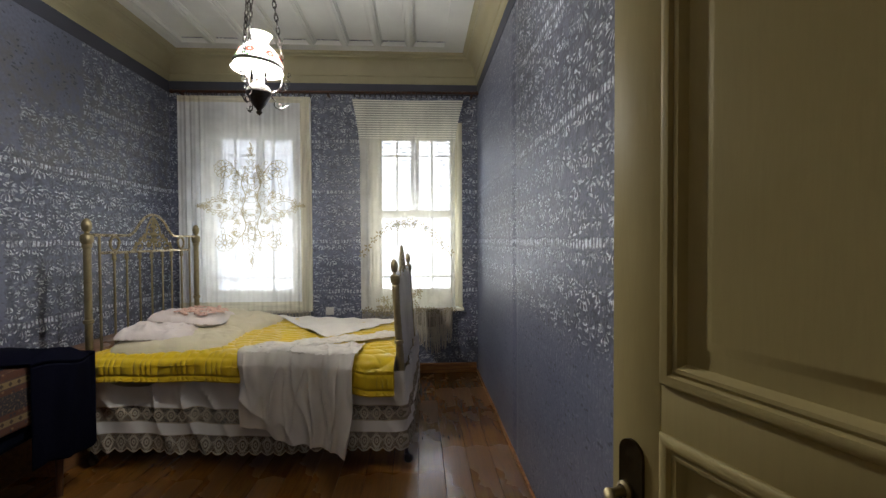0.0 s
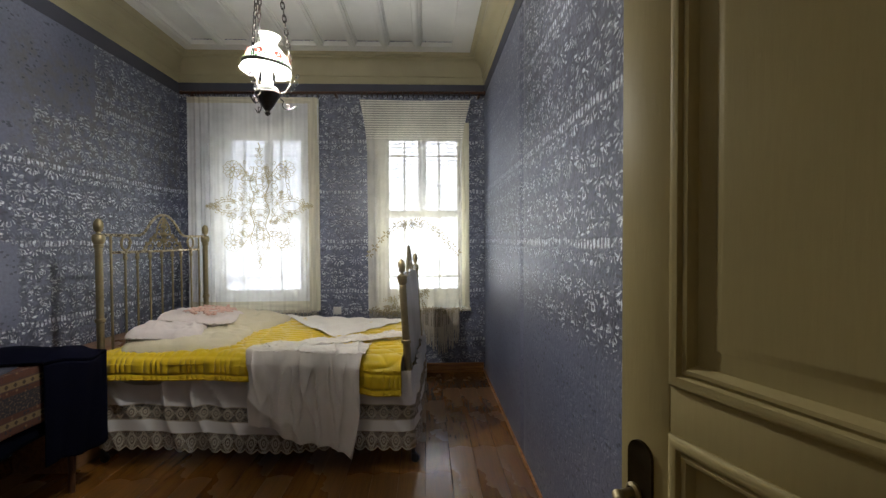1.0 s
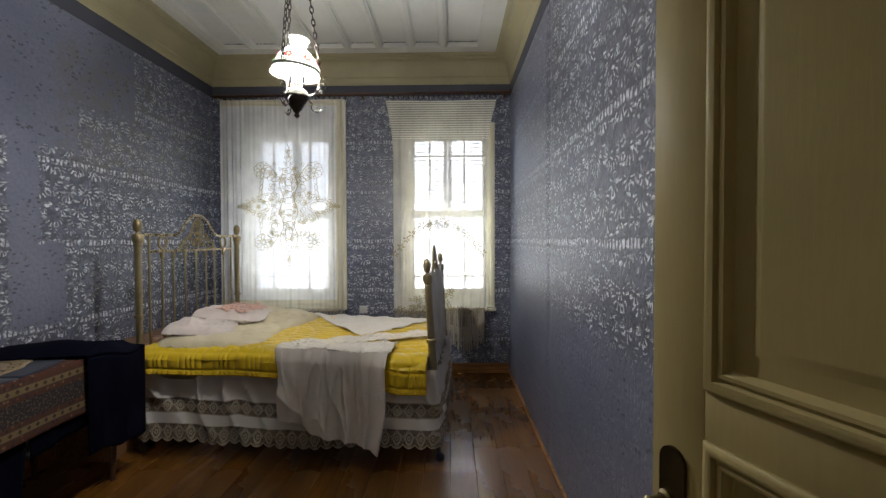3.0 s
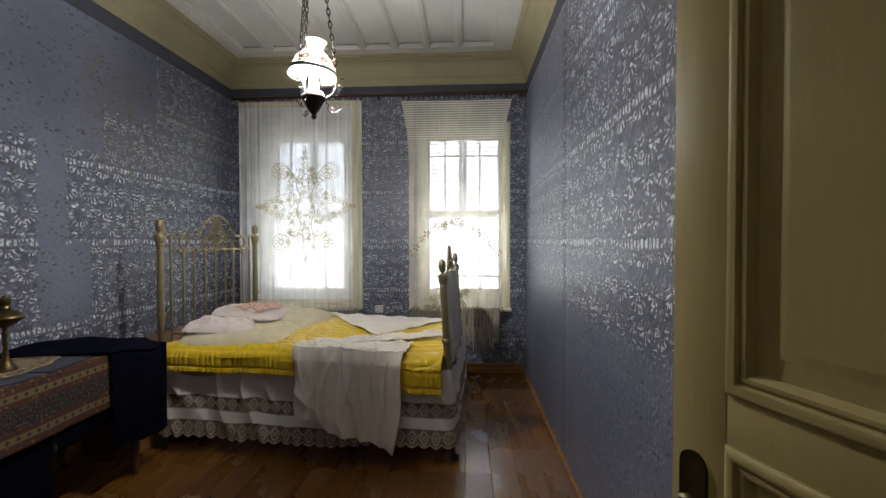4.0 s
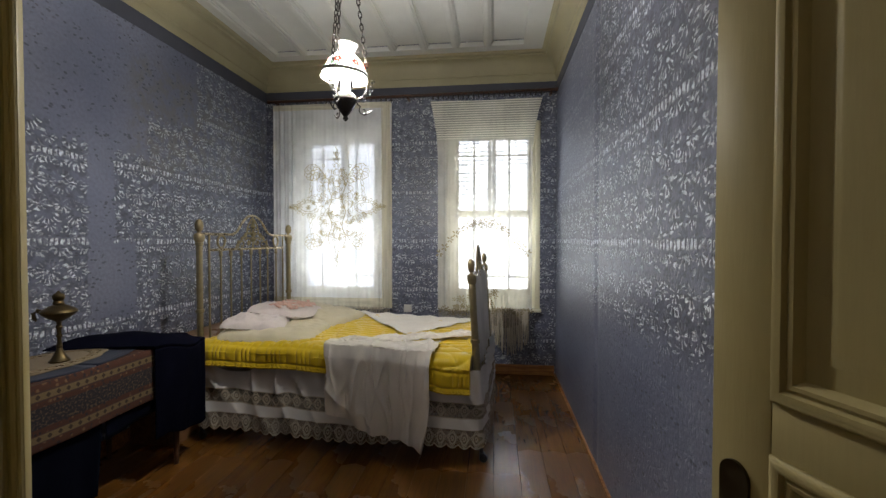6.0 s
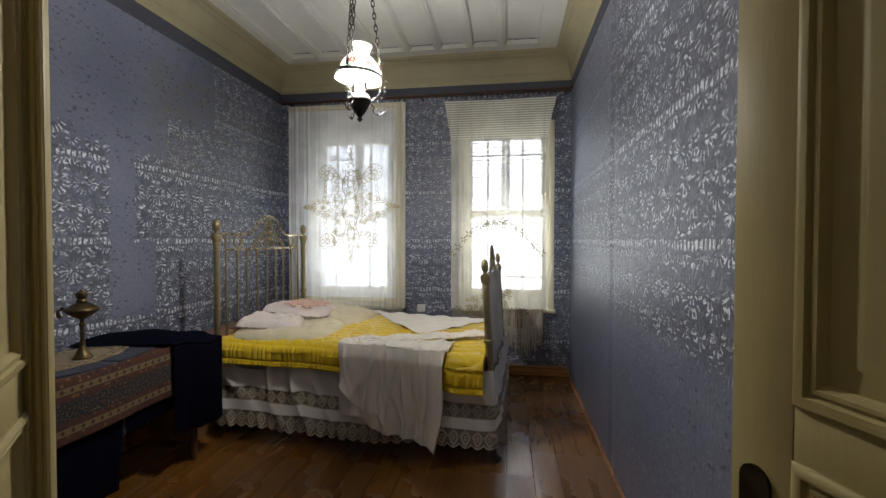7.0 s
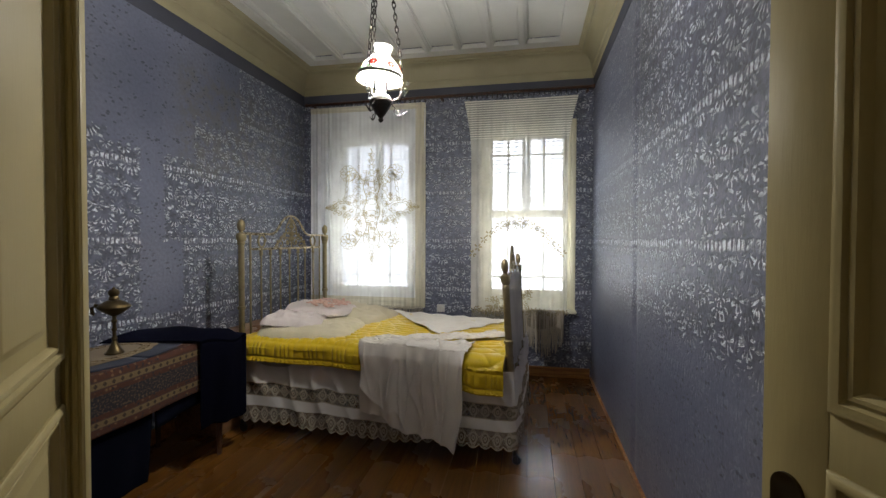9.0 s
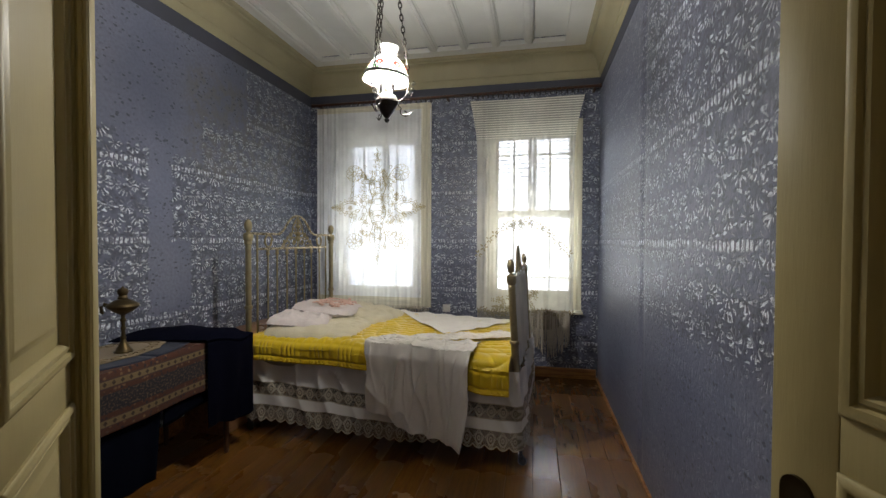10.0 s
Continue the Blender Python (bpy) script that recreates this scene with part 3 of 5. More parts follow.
# ---------------------------------------------------------------- windows
def window(name, x0, x1, label):
    """A sash window in its hole: casing, two sashes, muntins, panes, sill; louvred shutters outside the upper half."""
    a, b = x0, x1
    root = tagged(new(name), label, "", "", "structure")
    f = Shape()
    fy0, fy1 = Y1 + 0.03, Y1 + 0.16
    for p, q in (((a, fy0, SILL), (a + 0.055, fy1, HEAD)), ((b - 0.055, fy0, SILL), (b, fy1, HEAD)), ((a + 0.055, fy0, HEAD - 0.09), (b - 0.055, fy1, HEAD)), ((a + 0.055, fy0, SILL), (b - 0.055, fy1, SILL + 0.147))):
        f.box(p, q, 0.006)
    # casing flush on the wall
    for p, q in (((a - 0.035, Y1 - 0.014, SILL), (a + 0.012, fy0, HEAD + 0.03)), ((b - 0.012, Y1 - 0.014, SILL), (b + 0.035, fy0, HEAD + 0.03)), ((a + 0.012, Y1 - 0.014, HEAD - 0.012), (b - 0.012, fy0, HEAD + 0.03))):
        f.box(p, q, 0.004)
    part("window_frame", f, WINDOW_PAINT, root)
    part("window_sill", Shape().box((a - 0.05, Y1 - 0.085, SILL - 0.03), (b + 0.045, fy0, SILL), 0.007), WINDOW_PAINT, root)
    g0, g1 = a + 0.088, b - 0.088
    for sash, z0, z1, y, bar in (("upper_sash", 1.742, 2.49, Y1 + 0.10, 2.33), ("lower_sash", 0.895, 1.675, Y1 + 0.06, 1.026)):
        s = Shape()
        s.box((a + 0.056, y, z0 - 0.05), (g0, y + 0.035, z1 + 0.05), 0.003).box((g1, y, z0 - 0.05), (b - 0.056, y + 0.035, z1 + 0.05), 0.003)
        s.box((g0, y, z0 - 0.05), (g1, y + 0.035, z0), 0.003).box((g0, y, z1), (g1, y + 0.035, z1 + 0.05), 0.003)
        holder = part(sash, s, WINDOW_PAINT, root)
        w = g1 - g0
        m1, m2 = g0 + w * 0.225, g1 - w * 0.265
        part("muntin", Shape().box((g0, y + 0.006, bar - 0.011), (g1, y + 0.03, bar + 0.011), 0.003), WINDOW_PAINT, holder)
        for mx in (m1, m2):
            part("muntin", Shape().box((mx - 0.011, y + 0.004, z0), (mx + 0.011, y + 0.032, z1), 0.003), WINDOW_PAINT, holder)
        cols = (g0, m1, m2, g1)
        rws = (z0, bar, z1)
        for i in range(3):
            for j in range(2):
                pane = part("pane", Shape().box((cols[i], y + 0.016, rws[j]), (cols[i + 1], y + 0.019, rws[j + 1])), GLASS, holder, smooth=False)
                pane.visible_shadow = False
    # shutters: two louvred leaves closed over the upper half
    mid = (a + b) / 2 - 0.012
    sy0, sy1 = Y1 + 0.27, Y1 + 0.305
    for c, d in ((a + 0.01, mid - 0.002), (mid + 0.002, b - 0.01)):
        sh = Shape()
        sh.box((c, sy0, 1.66), (c + 0.045, sy1, HEAD), 0.003).box((d - 0.045, sy0, 1.66), (d, sy1, HEAD), 0.003)
        sh.box((c + 0.045, sy0, 1.66), (d - 0.045, sy1, 1.72), 0.003).box((c + 0.045, sy0, HEAD - 0.06), (d - 0.045, sy1, HEAD), 0.003)
        leaf = part("shutter", sh, SHUTTER_PAINT, root)
        z = 1.74
        while z < HEAD - 0.07:
            slat = Shape()
            slat.add([(c + 0.045, sy0, z + 0.004), (d - 0.045, sy0, z + 0.004), (d - 0.045, sy1, z), (c + 0.045, sy1, z),
                      (c + 0.045, sy0, z + 0.013), (d - 0.045, sy0, z + 0.013), (d - 0.045, sy1, z + 0.009), (c + 0.045, sy1, z + 0.009)],
                     [(3, 2, 1, 0), (4, 5, 6, 7), (0, 1, 5, 4), (1, 2, 6, 5), (2, 3, 7, 6), (3, 0, 4, 7)])
            part("slat", slat, SHUTTER_PAINT, leaf, smooth=False)
            z += 0.047
    return root


window("window_1", *HOLES[0], "cream sash window with louvred shutters closed above")
window("window_2", *HOLES[1], "cream sash window with louvred shutters closed above")
structure("backdrop", Shape().box((-5, 6.5, -1), (4, 6.6, 5)), glow("bright_haze", (0.95, 0.97, 1.0), 0.80), "bright overcast daylight outside the windows")


# ---------------------------------------------------------------- doors
def rect_rings(shape, x0, x1, z0, z1, prof, side):
    """A picture-frame moulding with a raised field, on the face at y = side * offset."""
    vs, fs = [], []
    for d, y in prof:
        vs += [(x0 + d, side * y, z0 + d), (x1 - d, side * y, z0 + d), (x1 - d, side * y, z1 - d), (x0 + d, side * y, z1 - d)]
    for i in range(len(prof) - 1):
        for k in range(4):
            l = (k + 1) % 4
            q = (i * 4 + k, i * 4 + l, i * 4 + 4 + l, i * 4 + 4 + k)
            fs.append(q if side < 0 else q[::-1])
    n = (len(prof) - 1) * 4
    q = (n, n + 1, n + 2, n + 3)
    fs.append(q if side < 0 else q[::-1])
    shape.add(vs, fs)


MOULD = [(0.0, 0.018), (0.0, 0.023), (0.004, 0.027), (0.010, 0.029), (0.016, 0.027), (0.019, 0.021), (0.021, 0.021), (0.024, 0.024), (0.029, 0.023),
         (0.033, 0.018), (0.036, 0.011), (0.060, 0.010), (0.064, 0.011), (0.074, 0.016), (0.078, 0.016)]


def door_leaf(name, label, width, hinge_stile, st, rail, m):
    root = tagged(new(name), label, "", "", "structure")
    root.matrix_world = m
    h = 2.25
    part("stile", Shape().box((0, -0.02, 0.008), (hinge_stile, 0.02, h), 0.003), CREAM, root)
    part("stile", Shape().box((width - st, -0.02, 0.008), (width, 0.02, h), 0.003), CREAM, root)
    for z0, z1 in ((0.008, 0.25), rail, (2.13, h)):
        part("rail", Shape().box((hinge_stile, -0.0195, z0), (width - st, 0.0195, z1), 0.001), CREAM, root)
    for z0, z1 in ((0.25, rail[0]), (rail[1], 2.13)):
        pn = Shape()
        for side in (1, -1):
            rect_rings(pn, hinge_stile, width - st, z0, z1, MOULD, side)
        part("panel", pn, CREAM, root)
    for z in (0.3, 1.95):
        part("hinge", Shape().tube([(-0.004, 0.022, z), (-0.004, 0.022, z + 0.1)], 0.008, 10), BRASS, root)
    return root


W_R, W_L = 0.515, 0.56
door_r = door_leaf("door_1", "cream panelled door leaf standing open with a dark handle plate", W_R, 0.088, 0.097, (1.138, 1.209), pose(0.499, 0.2227, 0, 0, 0, 108))
plate = Shape()
out = [(W_R - 0.068, 0.88), (W_R - 0.020, 0.88)] + [(W_R - 0.044 + 0.024 * math.cos(radians(a)), 1.080 + 0.024 * math.sin(radians(a))) for a in range(0, 181, 15)]
n = len(out)
plate.add([(x, 0.019, z) for x, z in out] + [(x, 0.025, z) for x, z in out], [tuple(range(n, 2 * n))] + [(i, (i + 1) % n, n + (i + 1) % n, n + i) for i in range(n)])
handle_plate = part("handle_plate", plate, PLATE, door_r, "dark worn metal plate")
lever = Shape().tube([(W_R - 0.036, 0.024, 1.02), (W_R - 0.036, 0.062, 1.02)], 0.008, 12)
lever.tube(curve_points([(W_R - 0.034, 0.058, 1.022), (W_R - 0.05, 0.066, 1.018), (W_R - 0.085, 0.066, 1.006), (W_R - 0.118, 0.062, 1.004), (W_R - 0.132, 0.062, 1.012)]), [0.009] * 8 + [0.0075] * 17 + [0.0] * 0 + [0.006] * 8, 10)
lever.lathe([(0.0, 0.0), (0.014, 0.001), (0.015, 0.006), (0.010, 0.010)], (W_R - 0.036, 0.024, 1.02), 16, Matrix.Rotation(radians(-90), 3, "X"))
part("lever_handle", lever, BRASS, handle_plate, "dull brass lever")

door_l = door_leaf("door_2", "cream panelled door leaf folded back with a ridged cover strip", W_L, 0.155, 0.050, (1.105, 1.188), pose(-0.566, 0.272, 0, 0, 0, 131.5))
strip = Shape().box((W_L - 0.050, -0.056, 0.01), (W_L + 0.004, -0.0195, 2.25), 0.003)
for yy, r in ((-0.049, 0.005), (-0.040, 0.006), (-0.029, 0.004)):
    strip.tube([(W_L - 0.0505, yy, 0.01), (W_L - 0.0505, yy, 2.25)], r, 8)
part("cover_strip", strip, CREAM, door_l, "ridged upright cover strip")

frame_trim = Shape()
for a, b in (((-0.645, Y0 - 0.45, 0), (-0.595, Y0 + 0.09, 2.28)), ((0.505, Y0 - 0.45, 0), (0.548, Y0 + 0.005, 2.28)), ((-0.595, Y0 - 0.45, 2.27), (0.505, Y0, 2.32))):
    frame_trim.box(a, b, 0.004)
structure("door_frame_trim", frame_trim, CREAM, "cream painted door frame", smooth=True)


# ---------------------------------------------------------------- curtains
def curtain_rod():
    rod = thing("curtain_rod", "dark reddish-brown wooden curtain rod across the window wall", "curtain rod")
    y, z = Y1 - 0.095, 2.935
    part("pole", Shape().tube([(-2.47, y, z - 0.008), (0.60, y, z + 0.012)], 0.015, 12), DARK_WOOD, rod)
    for x in (-2.40, -0.93, 0.55):
        part("bracket", Shape().box((x - 0.012, y - 0.004, z - 0.03), (x + 0.012, Y1 - 0.003, z - 0.006), 0.003), DARK_WOOD, rod)
    for x in (-2.478, 0.606):
        part("finial", Shape().lathe([(0.0, -0.02), (0.018, -0.012), (0.022, 0.0), (0.018, 0.012), (0, 0.02)], (x, y, z + (0.012 if x > 0 else -0.008)), 14, Matrix.Rotation(radians(90), 3, "Y")), DARK_WOOD, rod)
    ring = Shape().tube([(0, 0.025 * math.cos(radians(a)), 0.029 * math.sin(radians(a)) - 0.012) for a in range(0, 360, 30)], 0.0045, 5, True).mesh("ring", IRON)
    for a, b, n in ((-2.38, -1.11, 24), (-0.66, 0.45, 22)):
        for i in range(n):
            x = a + (b - a) * i / (n - 1)
            r = new("ring", ring)
            r.parent = rod
            r.location = (x, y, z + 0.006 * x - 0.001)
    return rod


curtain_rod()
CY = 4.50


def folds(x, seed, amount):
    return amount * (0.6 * math.sin(x * 85 + seed) + 0.45 * math.sin(x * 137 + 1.7 * seed) + 0.35 * noise.noise((x * 9, seed, 0)))


def ring_pts(cx, cz, rx, rz, n=14, turn=0.0, wob=0.0, lobes=0):
    pts = []
    for i in range(n):
        a = 2 * math.pi * i / n
        k = 1 + wob * math.cos(lobes * a)
        x, z = rx * k * math.cos(a), rz * k * math.sin(a)
        pts.append((cx + x * math.cos(turn) - z * math.sin(turn), cz + x * math.sin(turn) + z * math.cos(turn)))
    return pts


def thread(shape, pts, y, r=0.0026, closed=True, bumps=0.0):
    shape.tube([(x, y + bumps * math.sin(40 * x), z) for x, z in pts], r, 5, closed)


def petal_flower(shape, cx, cz, r, y, petals=7, turn=0.0, width=0.0026):
    for i in range(petals):
        a = turn + 2 * math.pi * i / petals
        thread(shape, ring_pts(cx + 0.62 * r * math.cos(a), cz + 0.62 * r * math.sin(a), 0.38 * r, 0.2 * r, 9, a), y, width)
    thread(shape, ring_pts(cx, cz, 0.2 * r, 0.2 * r, 8), y, width)


def left_curtain():
    c = thing("sheer_curtain", "ivory sheer curtain with a large cutwork star", "curtain", "window curtains")
    x0, x1, zt, zb = -2.40, -1.10, 2.86, 0.70

    def amount(x):
        return 0.006 + 0.026 / (1 + math.exp((x + 2.16) * 40)) + 0.012 * max(0, (x + 1.35) / 0.25)

    def fn(u, v):
        x = x0 + (x1 - x0) * u + 0.02 * (v - 0.5) * math.sin(5 * u)
        return (x, CY + folds(x, 1.0, amount(x)) * (0.35 + 0.65 * v), zt + (zb - zt) * v + 0.008 * math.sin(u * 17) * v)

    part("net", Shape().grid(fn, 200, 40, lambda u, v: (x0 + (x1 - x0) * u, zt + (zb - zt) * v)), SHEER, c)
    hem = Shape()
    for a, b, z0, z1 in ((x0, x1, zt - 0.05, zt + 0.012), (x0, x1, zb, zb + 0.10)):
        hem.grid(lambda u, v: (a + (b - a) * u, CY - 0.004 + folds(a + (b - a) * u, 1.0, amount(a + (b - a) * u)) * (0.35 if z0 > 2 else 1.0), z0 + (z1 - z0) * v), 160, 2)
    hem.grid(lambda u, v: (x1 - 0.10 + 0.11 * u, CY - 0.006 + folds(x1 - 0.1 + 0.11 * u, 1.0, 0.016), zt + (zb - zt) * v), 12, 20)
    part("hem", hem, SHEER_HEM, c, "double-thickness ivory hem")
    fr = Shape()
    rnd = random.Random(4)
    for i in range(110):
        x = x0 + 0.03 + (x1 - x0 - 0.05) * i / 109 + rnd.uniform(-0.003, 0.003)
        ln = rnd.uniform(0.07, 0.12)
        y = CY - 0.006 + folds(x, 1.0, 0.012)
        fr.tube([(x, y, zb + 0.01), (x + rnd.uniform(-0.006, 0.006), y, zb - ln)], [0.0035, 0.002], 4)
    part("fringe", fr, FRINGE, c, "thin knotted ecru fringe")
    s = Shape()
    cx, cz, y = -1.685, 1.77, CY - 0.026
    for sx in (-1, 1):
        # side points
        thread(s, ring_pts(cx + sx * 0.315, cz, 0.125, 0.072, 18, 0, 0.05, 9), y)
        thread(s, ring_pts(cx + sx * 0.315, cz, 0.095, 0.048, 16), y)
        for k in range(4):
            petal_flower(s, cx + sx * (0.43 + 0.03 * k), cz, 0.05 - 0.01 * k, y, 5, k)
        for k in (-1, 1):
            for j in range(5):
                thread(s, ring_pts(cx + sx * (0.42 - 0.055 * j), cz + k * (0.05 + 0.018 * j), 0.026, 0.014, 9, sx * k * 0.8), y)
    for sx in (-1, 1):
        for sz in (-1, 1):
            # corner rosettes, and the garlands that tie them to the middle
            px, pz = cx + sx * 0.265, cz + sz * 0.37
            petal_flower(s, px, pz, 0.085, y, 9, 0.3)
            thread(s, ring_pts(px, pz, 0.092, 0.088, 20, 0, 0.07, 9), y)
            for k in range(6):
                t = k / 5
                qx, qz = px + (cx + sx * 0.06 - px) * t, pz + (cz + sz * 0.30 - pz) * t - sz * 0.05 * math.sin(math.pi * t)
                thread(s, ring_pts(qx, qz, 0.040, 0.024, 10, sx * sz * -0.5), y)
                thread(s, ring_pts(px + (cx + sx * 0.30 - px) * t, pz + (cz + sz * 0.08 - pz) * t, 0.016, 0.032, 9, 0.3 * sx), y)
            thread(s, [(cx + sx * (0.25 - 0.22 * math.sin(t * 0.157)), cz + sz * (0.42 - 0.2 * (t / 10) + 0.03 * math.sin(t))) for t in range(11)], y, 0.004, False)
    for sz in (-1, 1):
        for k in range(9):
            z = cz + sz * (0.06 + 0.062 * k)
            r = 0.062 - 0.0055 * k
            thread(s, ring_pts(cx, z, r, 0.03, 12, 0, 0.08, 5), y)
            for sx in (-1, 1):
                thread(s, ring_pts(cx + sx * r * 0.95, z + 0.01, 0.022, 0.011, 8, sx * 0.7), y)
        thread(s, [(cx + 0.008 * math.sin(k), cz + sz * (0.5 + 0.0125 * k)) for k in range(12)], y, 0.005, False)
    for sx in (-1, 1):
        thread(s, [(cx + sx * (0.075 + 0.02 * math.sin(k * 0.9)), cz - 0.40 + 0.04 * k) for k in range(21)], y, 0.0045, False)
        for k in range(8):
            thread(s, ring_pts(cx + sx * 0.15, cz - 0.28 + 0.08 * k, 0.035, 0.026, 10, 0.4 * k), y)
    rnd = random.Random(17)
    for k in range(84):
        a, q = k * 2.39996, math.sqrt(0.04 + 0.96 * k / 84)
        reach = 0.27 + 0.13 * abs(math.cos(3 * a))
        x, z = cx + reach * q * 0.85 * math.cos(a), cz + reach * q * 1.25 * math.sin(a)
        if k % 3:
            thread(s, ring_pts(x, z, rnd.uniform(0.014, 0.024), rnd.uniform(0.010, 0.016), 8, a), y, 0.0026)
        else:
            petal_flower(s, x, z, rnd.uniform(0.024, 0.036), y, 6, a, 0.0026)
    part("lace_star", s, CUTWORK, c, "ecru cutwork star of rings and petals")


def right_curtain():
    c = thing("sheer_curtain", "cream net curtain with flower garland and long fringe", "curtain", "window curtains")
    zt, zb = 2.86, 0.70

    def sides(v):
        z = zt + (zb - zt) * v
        k = max(0.0, min(1.0, (z - 2.25) / 0.6)) ** 2
        return -0.605 - 0.075 * k, 0.365 + 0.095 * k

    def fn(u, v):
        a, b = sides(v)
        x = a + (b - a) * u
        edge = 0.005 + 0.010 * max(0.0, 1 - u / 0.16) + 0.010 * max(0.0, (u - 0.9) / 0.1)
        return (x, CY + folds(x, 2.3, edge) * (0.4 + 0.6 * v), zt + (zb - zt) * v + 0.012 * math.sin(math.pi * u) * -(1 - v))

    part("net", Shape().grid(fn, 140, 46, lambda u, v: (fn(u, v)[0], fn(u, v)[2])), SHEER_ROWS, c)
    s, y = Shape(), CY - 0.02
    rnd = random.Random(9)

    def spray(px, pz, r):
        for k in range(5):
            a = k * 1.2566 + rnd.uniform(-0.3, 0.3)
            q = ring_pts(px + 0.62 * r * math.cos(a), pz + 0.62 * r * math.sin(a), 0.42 * r, 0.20 * r, 8, a)
            s.add([(x, y, z) for x, z in q] + [(x, y - 0.003, z) for x, z in q], [tuple(range(8)), tuple(range(15, 7, -1))] + [(i, (i + 1) % 8, 8 + (i + 1) % 8, 8 + i) for i in range(8)])

    for k in range(17):
        t = k / 16
        x = -0.585 + 0.905 * t
        z = 1.28 + 0.33 * math.sin(math.pi * t) ** 0.9 + rnd.uniform(-0.012, 0.012)
        spray(x, z, rnd.uniform(0.036, 0.052))
    for k in range(10):
        spray(-0.15 + rnd.uniform(-0.12, 0.12), 1.58 + rnd.uniform(-0.05, 0.06), 0.03)
    for k in range(34):
        spray(-0.28 + rnd.uniform(-0.16, 0.28), 0.76 + rnd.uniform(-0.04, 0.14), rnd.uniform(0.022, 0.036))
    for k in range(26):
        spray(-0.57 + 0.92 * k / 25, 0.695 + rnd.uniform(-0.04, 0.02), 0.032)
    tagged(part("flower_garland", s, THREAD, c, "ecru flower garland"), kind="stuff")
    fr = Shape()
    for i in range(46):
        x = -0.13 + 0.46 * i / 45
        t = (i / 45 - 0.62) / 0.62
        ln = 0.20 + 0.24 * max(0, 1 - abs(t) ** 1.3) + rnd.uniform(-0.03, 0.03)
        yy = CY - 0.012 + rnd.uniform(-0.012, 0.012)
        fr.tube([(x, yy, 0.70), (x + rnd.uniform(-0.005, 0.005), yy, 0.68 - ln * 0.5), (x + rnd.uniform(-0.012, 0.012), yy + 0.004, 0.68 - ln)], [0.007, 0.0065, 0.0035], 5)
    for i in range(40):
        x = -0.59 + 0.46 * i / 39
        fr.tube([(x, CY - 0.01, 0.70), (x, CY - 0.01, 0.60 + rnd.uniform(-0.03, 0.01))], [0.004, 0.0025], 4)
    part("fringe", fr, FRINGE, c, "long uneven grey-ecru knotted fringe")
    net = Shape().grid(lambda u, v: (-0.14 + 0.48 * u, CY - 0.016 + 0.006 * math.sin(u * 40), 0.72 - (0.10 + 0.10 * math.sin(math.pi * u)) * v), 30, 4, lambda u, v: (0.48 * u, 0.2 * v))
    part("fringe_heading", net, LACE_A, c, "crocheted fringe heading")


left_curtain()
right_curtain()

outlet = thing("wall_socket", "white plastic wall socket between the windows", "socket")
part("plate", Shape().box((-0.992, Y1 - 0.010, 0.636), (-0.908, Y1, 0.718), 0.004), PLASTIC, outlet)
part("insert", Shape().lathe([(0.028, 0.0), (0.028, 0.004), (0.022, 0.004), (0.020, -0.004), (0.0, -0.004)], (-0.95, Y1 - 0.009, 0.677), 20, Matrix.Rotation(radians(90), 3, "X")), PLASTIC, outlet)


